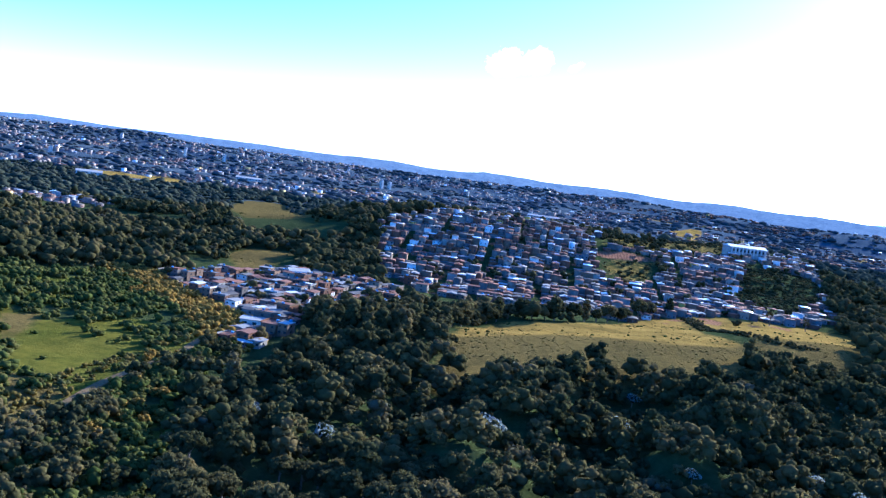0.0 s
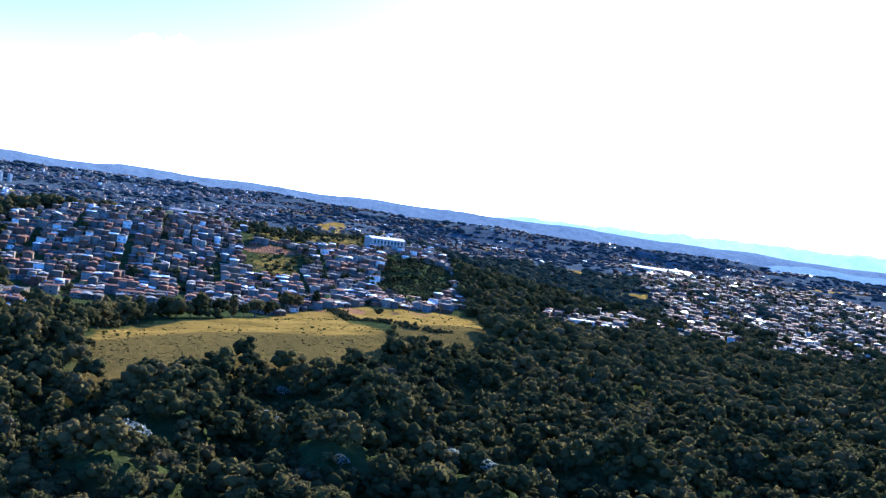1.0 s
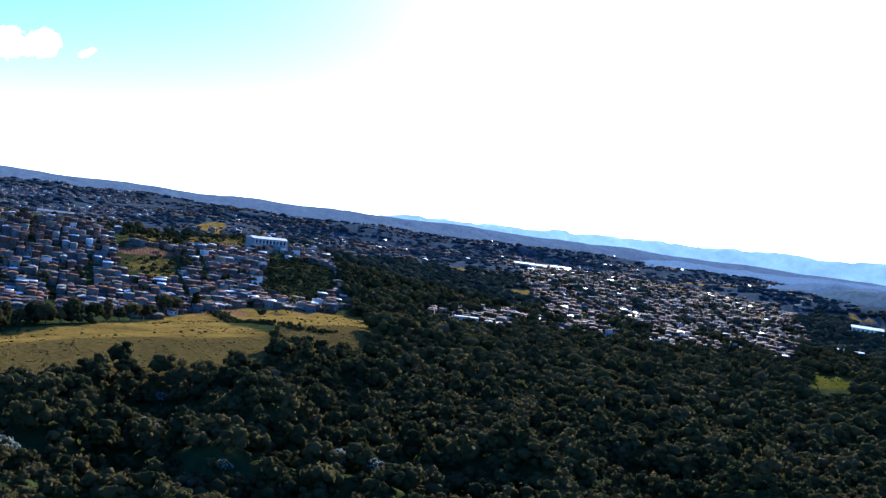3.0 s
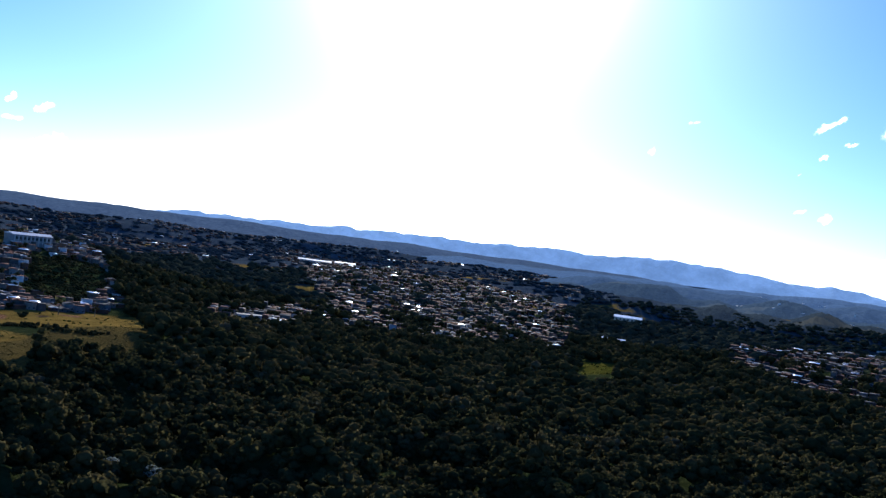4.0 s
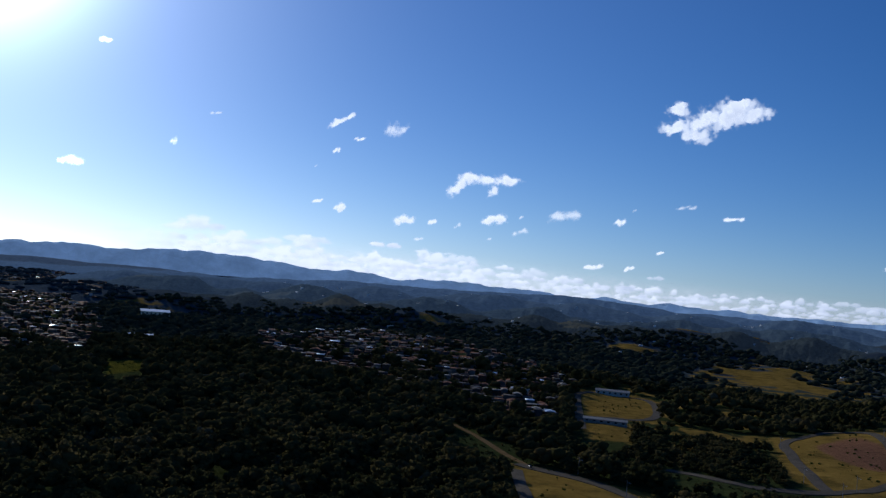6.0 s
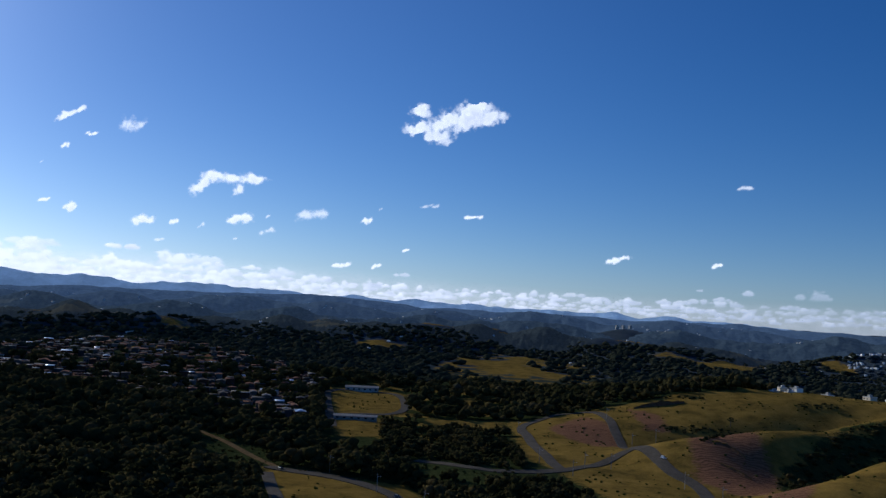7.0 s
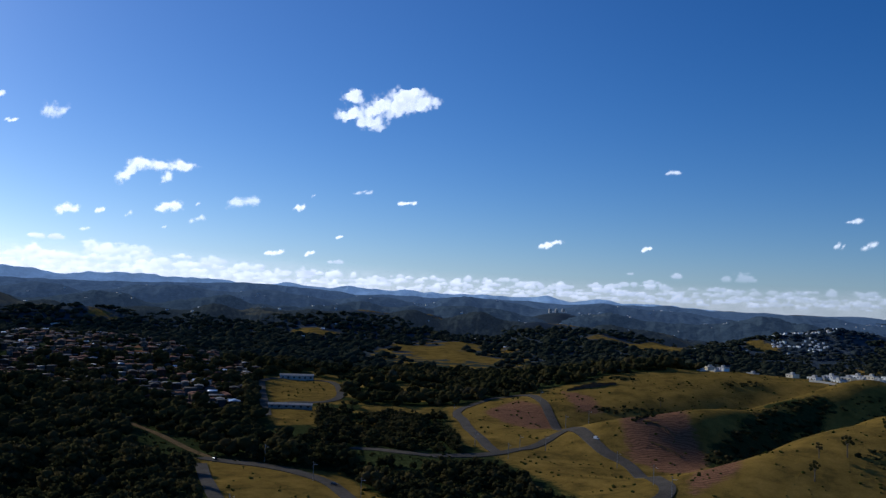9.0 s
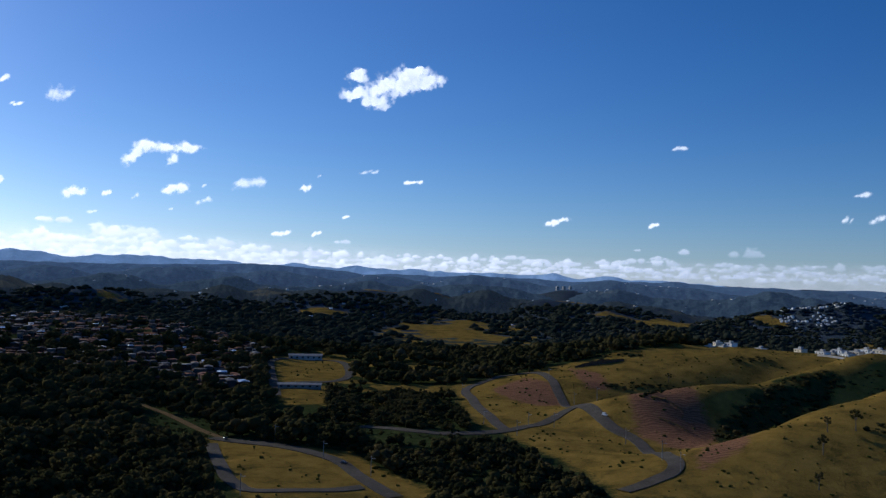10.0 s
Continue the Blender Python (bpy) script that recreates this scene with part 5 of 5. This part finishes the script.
# steep earth banks cut into the grass hill
def earth_bank(label, line, high):
    """A low scarp: a raw face under an overhanging lip of turf."""
    p = [spot(a, d) for a, d in line]
    pts = [p[i].lerp(p[i + 1], k / 8) for i in range(len(p) - 1) for k in range(8)] + [p[-1]]
    r = random.Random(int(line[0][1]))
    rows = []
    for i, c in enumerate(pts):
        away = Vector((c.x, c.y, 0)).normalized()
        h = high * (0.35 + 0.65 * math.sin(math.pi * i / (len(pts) - 1))) * r.uniform(0.75, 1.2)
        rows.append([(c + away * off + Vector((0, 0, up))) for off, up in ((-1.2, -0.6), (-0.6 + r.uniform(-0.3, 0.3), 0.15 * h), (0.1, 0.8 * h), (-0.3, h), (1.2, h + 0.1), (5.0, -0.8))])
    verts = [tuple(v) for row in rows for v in row]
    faces = [(6 * i + k, 6 * i + 6 + k, 6 * i + 7 + k, 6 * i + 1 + k) for i in range(len(rows) - 1) for k in range(5)]
    slots = [1 if k >= 3 else 0 for i in range(len(rows) - 1) for k in range(5)]
    return tagged(new("earth_bank", mesh_from("earth_bank", verts, faces, [bank_soil, bank_turf], slots)), label, "bank", kind="structure")


bank_soil = plain("raw_earth", (0.085, 0.050, 0.030), (0.15, 0.09, 0.055), 2, 0.95, spec=0.0)
bank_turf = plain("dry_turf", (0.11, 0.085, 0.022), (0.22, 0.15, 0.035), 3, 0.95, spec=0.0)
earth_bank("dark earth bank at the crest of the grass hill", [(100.2, 862), (101.6, 872), (103.2, 882)], 4.5)
earth_bank("raw earth bank beside the hill road", [(101.3, 668), (102.0, 676), (103.2, 684), (104.4, 690)], 3.0)
earth_bank("low eroded step across bare soil", [(104.9, 640), (105.8, 636), (106.8, 628)], 1.8)
earth_bank("low eroded step across bare soil", [(105.4, 606), (106.4, 600), (107.2, 594)], 1.6)

# lone trees on the grass hill
lone_kinds = []
for n, (az, d, s) in enumerate([(116.4, 520, 4.2), (114.7, 485, 3.8), (114.5, 440, 3.0), (105.9, 820, 3.2), (114.9, 515, 3.0), (118.6, 560, 4.5), (22.4, 815, 4.0), (20.4, 800, 5.5)]):
    if n < 2:
        v, f = crown(950 + n, 9, 420, 1, "round", 0.4, 0.8)
        made = new("tree")
        lone_crown, lone_trunk = new("crown", mesh_arrays("crown", v, f, [leaf_near])), new("trunk", trunk_mesh(60 + n))
        lone_crown.parent = lone_trunk.parent = made
        lone_kinds.append(made)
    else:
        made = copy_thing(lone_kinds[n % 2], Matrix())
    tall = 1.35
    made.matrix_basis = Matrix.Translation(spot(az, d, 1.35 * s * tall)) @ Matrix.Rotation(n * 1.3, 4, "Z") @ Matrix.Diagonal((s, s, s * tall, 1))
    tagged(made, "lone thin tree on open dry grass", "tree", "lone trees on the grass")

# ---------------------------------------------------------------- clouds
CLOUDS = [(87.9, 11.6, 7.5, 3.2), (74.4, 6.7, 5.7, 2.1), (79.6, 5.3, 3.2, 1.2), (69.4, 4.2, 2.4, 1.1), (71.2, 4.2, 0.9, 0.7), (72.8, 4.1, 0.6, 0.6), (75.2, 4.8, 2.1, 1.1), (76.8, 4.0, 1.5, 0.7), (76.8, 5.0, 0.4, 0.4), (74.9, 3.5, 0.5, 0.4)]
CLOUDS += [(70.5, 3.1, 1.0, 0.4), (83.0, 5.2, 1.4, 1.0), (83.8, 5.9, 0.4, 0.4), (87.0, 6.3, 1.8, 0.6), (89.7, 5.7, 1.9, 0.5), (106.2, 8.1, 1.4, 0.5), (85.5, 3.4, 0.8, 0.4), (98.7, 3.5, 2.3, 0.7), (104.8, 3.4, 0.9, 0.5), (115.8, 3.8, 0.9, 0.8)]
CLOUDS += [(116.6, 5.3, 1.5, 0.5), (117.4, 3.8, 1.4, 0.9), (81.5, 2.3, 1.8, 0.6), (83.7, 2.3, 1.0, 0.6), (65.0, 10.1, 2.6, 1.6), (68.4, 9.8, 2.2, 1.6), (66.1, 9.0, 1.1, 0.6), (64.8, 8.2, 0.8, 0.8), (63.9, 4.9, 1.1, 0.5), (65.3, 4.6, 1.4, 0.9)]
CLOUDS += [(63.6, 7.1, 0.3, 0.3), (38.5, 6.6, 6.8, 2.7), (49.3, 5.7, 2.3, 0.9), (54.9, 7.7, 0.8, 1.0), (50.5, 12.9, 1.1, 0.6), (57.2, 9.6, 1.2, 0.4), (34.8, 5.6, 0.6, 0.6), (3.3, 6.8, 5.5, 2.4), (6.6, 7.0, 1.3, 0.7), (16.4, 5.2, 1.0, 0.8)]
CLOUDS += [(18.2, 4.9, 1.7, 0.9), (16.7, 4.1, 1.5, 0.4), (18.8, 3.1, 3.1, 1.4), (21.6, 3.0, 1.9, 0.9)]
THIN = {2, 5, 7, 8, 9, 10, 12, 13, 15, 19, 20, 21, 25, 30, 33, 35, 41}   # faint wisps among them


def fractal(u, v, seed, octaves=5, gain=0.55):
    """Billowing noise, 0 to 1, with features of about one unit."""
    r = np.random.RandomState(seed)
    total, amp, norm = 0.0, 1.0, 0.0
    for o in range(octaves):
        g = r.uniform(size=(64, 64))
        a, b = u * 2 ** o + 7.3 * o, v * 2 ** o + 3.1 * o
        i, j = np.floor(a).astype(int), np.floor(b).astype(int)
        s, t = a - i, b - j
        s, t = s * s * (3 - 2 * s), t * t * (3 - 2 * t)
        low = g[i % 64, j % 64] * (1 - s) + g[(i + 1) % 64, j % 64] * s
        high = g[i % 64, (j + 1) % 64] * (1 - s) + g[(i + 1) % 64, (j + 1) % 64] * s
        total, norm, amp = total + amp * (low * (1 - t) + high * t), norm + amp, amp * gain
    return total / norm


def paint_sun(body, cell):
    """Painted sunlight for the glow: less where vapour lies towards the sun, up and to its side."""
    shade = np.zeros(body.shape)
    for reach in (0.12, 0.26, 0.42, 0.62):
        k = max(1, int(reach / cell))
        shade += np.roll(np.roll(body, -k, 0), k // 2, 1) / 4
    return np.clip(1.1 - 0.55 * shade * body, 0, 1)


def vapour(name, label, verts, nu, nv, body, painted_sun, paint, sides):
    """A mesh of vapour over a grid, where it has any body."""
    quads = np.array([(j * nu + i, j * nu + i + 1, (j + 1) * nu + i + 1, (j + 1) * nu + i) for j in range(nv - 1) for i in range(nu - 1) if body[j:j + 2, i:i + 2].max() > 0.01])
    tris = np.concatenate([quads[:, [0, 1, 2]], quads[:, [0, 2, 3]]])
    if sides == 2:
        tris = np.concatenate([tris, tris[:, ::-1] + nu * nv])
    used, tris = np.unique(tris, return_inverse=True)
    ob = new(name, smooth(mesh_arrays(name, np.concatenate(verts)[used], tris.reshape(-1, 3), [paint])))
    for key, values in (("body", body), ("painted_sun", painted_sun)):
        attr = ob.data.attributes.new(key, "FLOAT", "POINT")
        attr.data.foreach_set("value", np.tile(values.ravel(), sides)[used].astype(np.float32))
    return tagged(ob, label, "cloud", "clouds in the sky", "structure")


def cloud(az, el, wide, high, seed, label, dist=4500, lobes=None, thin=False, paint=None):
    """A drifting cloud: a thick lens-shaped body that thins to nothing at its ragged rim."""
    r = np.random.RandomState(seed)
    unit = dist * math.tan(radians(1))
    a = radians(az)
    right, fwd, up = np.array([math.cos(a), -math.sin(a), 0]), np.array([math.sin(a), math.cos(a), 0]), np.array([0, 0, 1.0])
    org = np.array([*polar(az, dist), EYE[2] + dist * math.tan(radians(el))])
    if lobes is None:
        count = r.randint(3, 5) + int(wide > 2)
        lobes = []
        for k in range(count):
            u = -0.65 + 1.3 * (k + r.uniform(0.2, 0.8)) / count
            lobes.append((u, 0.35 * u + r.uniform(-0.25, 0.3), r.uniform(0.28, 0.55), r.uniform(0.4, 0.75), r.uniform(0.1, 0.9)))
    cell = 0.045
    nu, nv = int(3.2 * wide / 2 / cell) + 4, int(3.4 * high / 2 / cell) + 4
    U, V = np.meshgrid(np.linspace(-1.6, 1.6, nu), np.linspace(-1.7, 1.7, nv))
    X, Y = U * wide / 2, V * high / 2
    rough = 1.3 if wide > 3 else 2.2
    wu, wv = (fractal(X * rough * 0.7, Y * rough * 0.7, seed + k, 4) - 0.5 for k in (1, 2))
    field = np.full(U.shape, -9.0)
    for u, v, su, sv, tilt in lobes:
        du, dv = U + 0.3 * wu - u, V + 0.55 * wv - v
        field = np.logaddexp(4 * field, 4 * 0.95 * (1.0 - np.hypot(du / su, (dv - tilt * du) / sv) / 1.05)) / 4
    puffs = np.abs(2 * fractal(X * rough * 1.5 + 9, Y * rough * 1.5, seed + 5, 5) - 1)
    ragged = fractal(X * rough * 1.6, Y * rough * 1.6 + 5, seed + 3, 6, 0.68) - 0.5
    body = step(field + 1.15 * ragged - 0.3 * puffs, -0.1, 0.75 if not thin else 0.95) ** 1.6
    body = body * (1 - step(np.maximum(np.abs(U) / 1.6, np.abs(V) / 1.7), 0.86, 1.0)) * (0.5 if thin else 1)
    thick = np.clip(body, 0, 1) * high * 0.25
    verts = [(org + (X[..., None] * right + Y[..., None] * up + (side * thick)[..., None] * fwd) * unit).reshape(-1, 3) for side in (-1, 1)]
    return vapour("cloud", label, verts, nu, nv, body, paint_sun(body, cell), paint or cloud_mat, 2)


# centre, half sizes and slant of the lobes of the larger clouds
SHAPES = {0: [(0.1, 0.12, 0.52, 0.5, 0.45), (0.38, 0.6, 0.34, 0.34, 0.1), (-0.56, 0.5, 0.24, 0.3, 0.3), (-0.5, -0.2, 0.46, 0.28, 0.5), (-0.2, -0.6, 0.26, 0.36, 0.2), (0.72, 0.3, 0.32, 0.26, 0.4)],
          1: [(-0.62, -0.1, 0.3, 0.42, 1.3), (-0.34, 0.5, 0.34, 0.4, 0.0), (0.08, 0.42, 0.4, 0.36, 0.0), (0.22, -0.25, 0.24, 0.36, 1.3), (0.6, 0.5, 0.3, 0.34, 0.3)],
          24: [(-0.4, -0.4, 0.5, 0.3, 0.9), (0.3, 0.3, 0.5, 0.3, 0.9)]}
for k, (az, el, wide, high) in enumerate(CLOUDS):
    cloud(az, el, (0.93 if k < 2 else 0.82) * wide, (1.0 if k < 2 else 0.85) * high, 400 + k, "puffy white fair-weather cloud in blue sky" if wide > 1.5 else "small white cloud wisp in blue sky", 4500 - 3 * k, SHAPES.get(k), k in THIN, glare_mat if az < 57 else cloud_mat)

# the low bank along the horizon: rows of small heaped clouds over pale vapour
az_line, el_line = np.arange(50, 127, 0.08), np.arange(-0.3, 3.6, 0.045)
AZ, EL = np.meshgrid(az_line, el_line)
grain = fractal(AZ * 2.2, EL * 3.2, 61, 5, 0.6) - 0.5
sunward = 1 - step(AZ, 66, 104)
body = np.clip(0.55 * (1 - step(EL, 0.4 + 0.5 * sunward, 1.5 + 1.1 * sunward)) * (0.75 + 0.9 * grain), 0, 1) * (0.5 + 0.5 * sunward)
# vapour painted lighter on the sun's side of the bank
painted_sun = 0.62 + 0.2 * sunward + 0.3 * grain
r = np.random.RandomState(9)
for base, count, size in ((0.2, 130, 0.8), (0.45, 120, 0.9), (0.7, 100, 1.0), (1.0, 70, 1.15), (1.35, 34, 1.3), (1.75, 14, 1.4)):
    for k in range(count):
        az = 51 + 75 * (k + r.uniform(0, 1)) / count
        towards = 1 - float(step(np.array(az), 62, 92))
        if base > 1.2 and r.uniform() > 0.35 + 0.65 * towards:
            continue
        w, e0 = size * r.uniform(0.35, 1.0) * (1 + 0.7 * towards), base + r.uniform(-0.12, 0.12) + 0.4 * base * towards
        h = w * r.uniform(0.3, 0.5)
        i0, i1 = np.searchsorted(az_line, (az - 1.4 * w, az + 1.4 * w))
        j0, j1 = np.searchsorted(el_line, (e0 - 0.5 * h, e0 + 2.2 * h))
        if i1 - i0 < 3 or j1 - j0 < 3:
            continue
        u, v, g = (AZ[j0:j1, i0:i1] - az) / w, (EL[j0:j1, i0:i1] - e0) / h, grain[j0:j1, i0:i1]
        puff = np.full(u.shape, -9.0)
        for q in range(r.randint(3, 6)):
            cu, cr = r.uniform(-0.6, 0.6), r.uniform(0.25, 0.5)
            puff = np.maximum(puff, 1 - np.hypot((u - cu) / cr, (v - 0.1) / (2.1 * cr * (1.1 - abs(cu)))))
        soft = step(puff + 1.5 * g, 0.0, 0.4) * step(v, -0.35, 0.1) * r.uniform(0.65, 1.0)
        # sunlight painted into the tone: lighter tops and left sides, duller far from sun
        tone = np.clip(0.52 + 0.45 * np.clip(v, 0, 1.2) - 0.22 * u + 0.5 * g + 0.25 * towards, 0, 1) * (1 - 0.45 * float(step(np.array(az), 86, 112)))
        painted_sun[j0:j1, i0:i1] = painted_sun[j0:j1, i0:i1] * (1 - soft) + tone * soft
        body[j0:j1, i0:i1] = 1 - (1 - body[j0:j1, i0:i1]) * (1 - soft * (1 - 0.5 * float(step(np.array(az), 90, 116))))
body = body * step(AZ, 50, 57) * (1 - step(AZ, 122, 126.5)) * (1 - step(EL, 3.0, 3.5))
x, y = polar(AZ, 4700)
verts = np.stack([x, y, EYE[2] + 4700 * np.tan(np.radians(EL))], -1).reshape(-1, 3)
vapour("cloud_bank", "long low bank of small heaped clouds along the horizon", [verts], len(az_line), len(el_line), body, np.clip(painted_sun, 0, 1), bank_mat, 1)
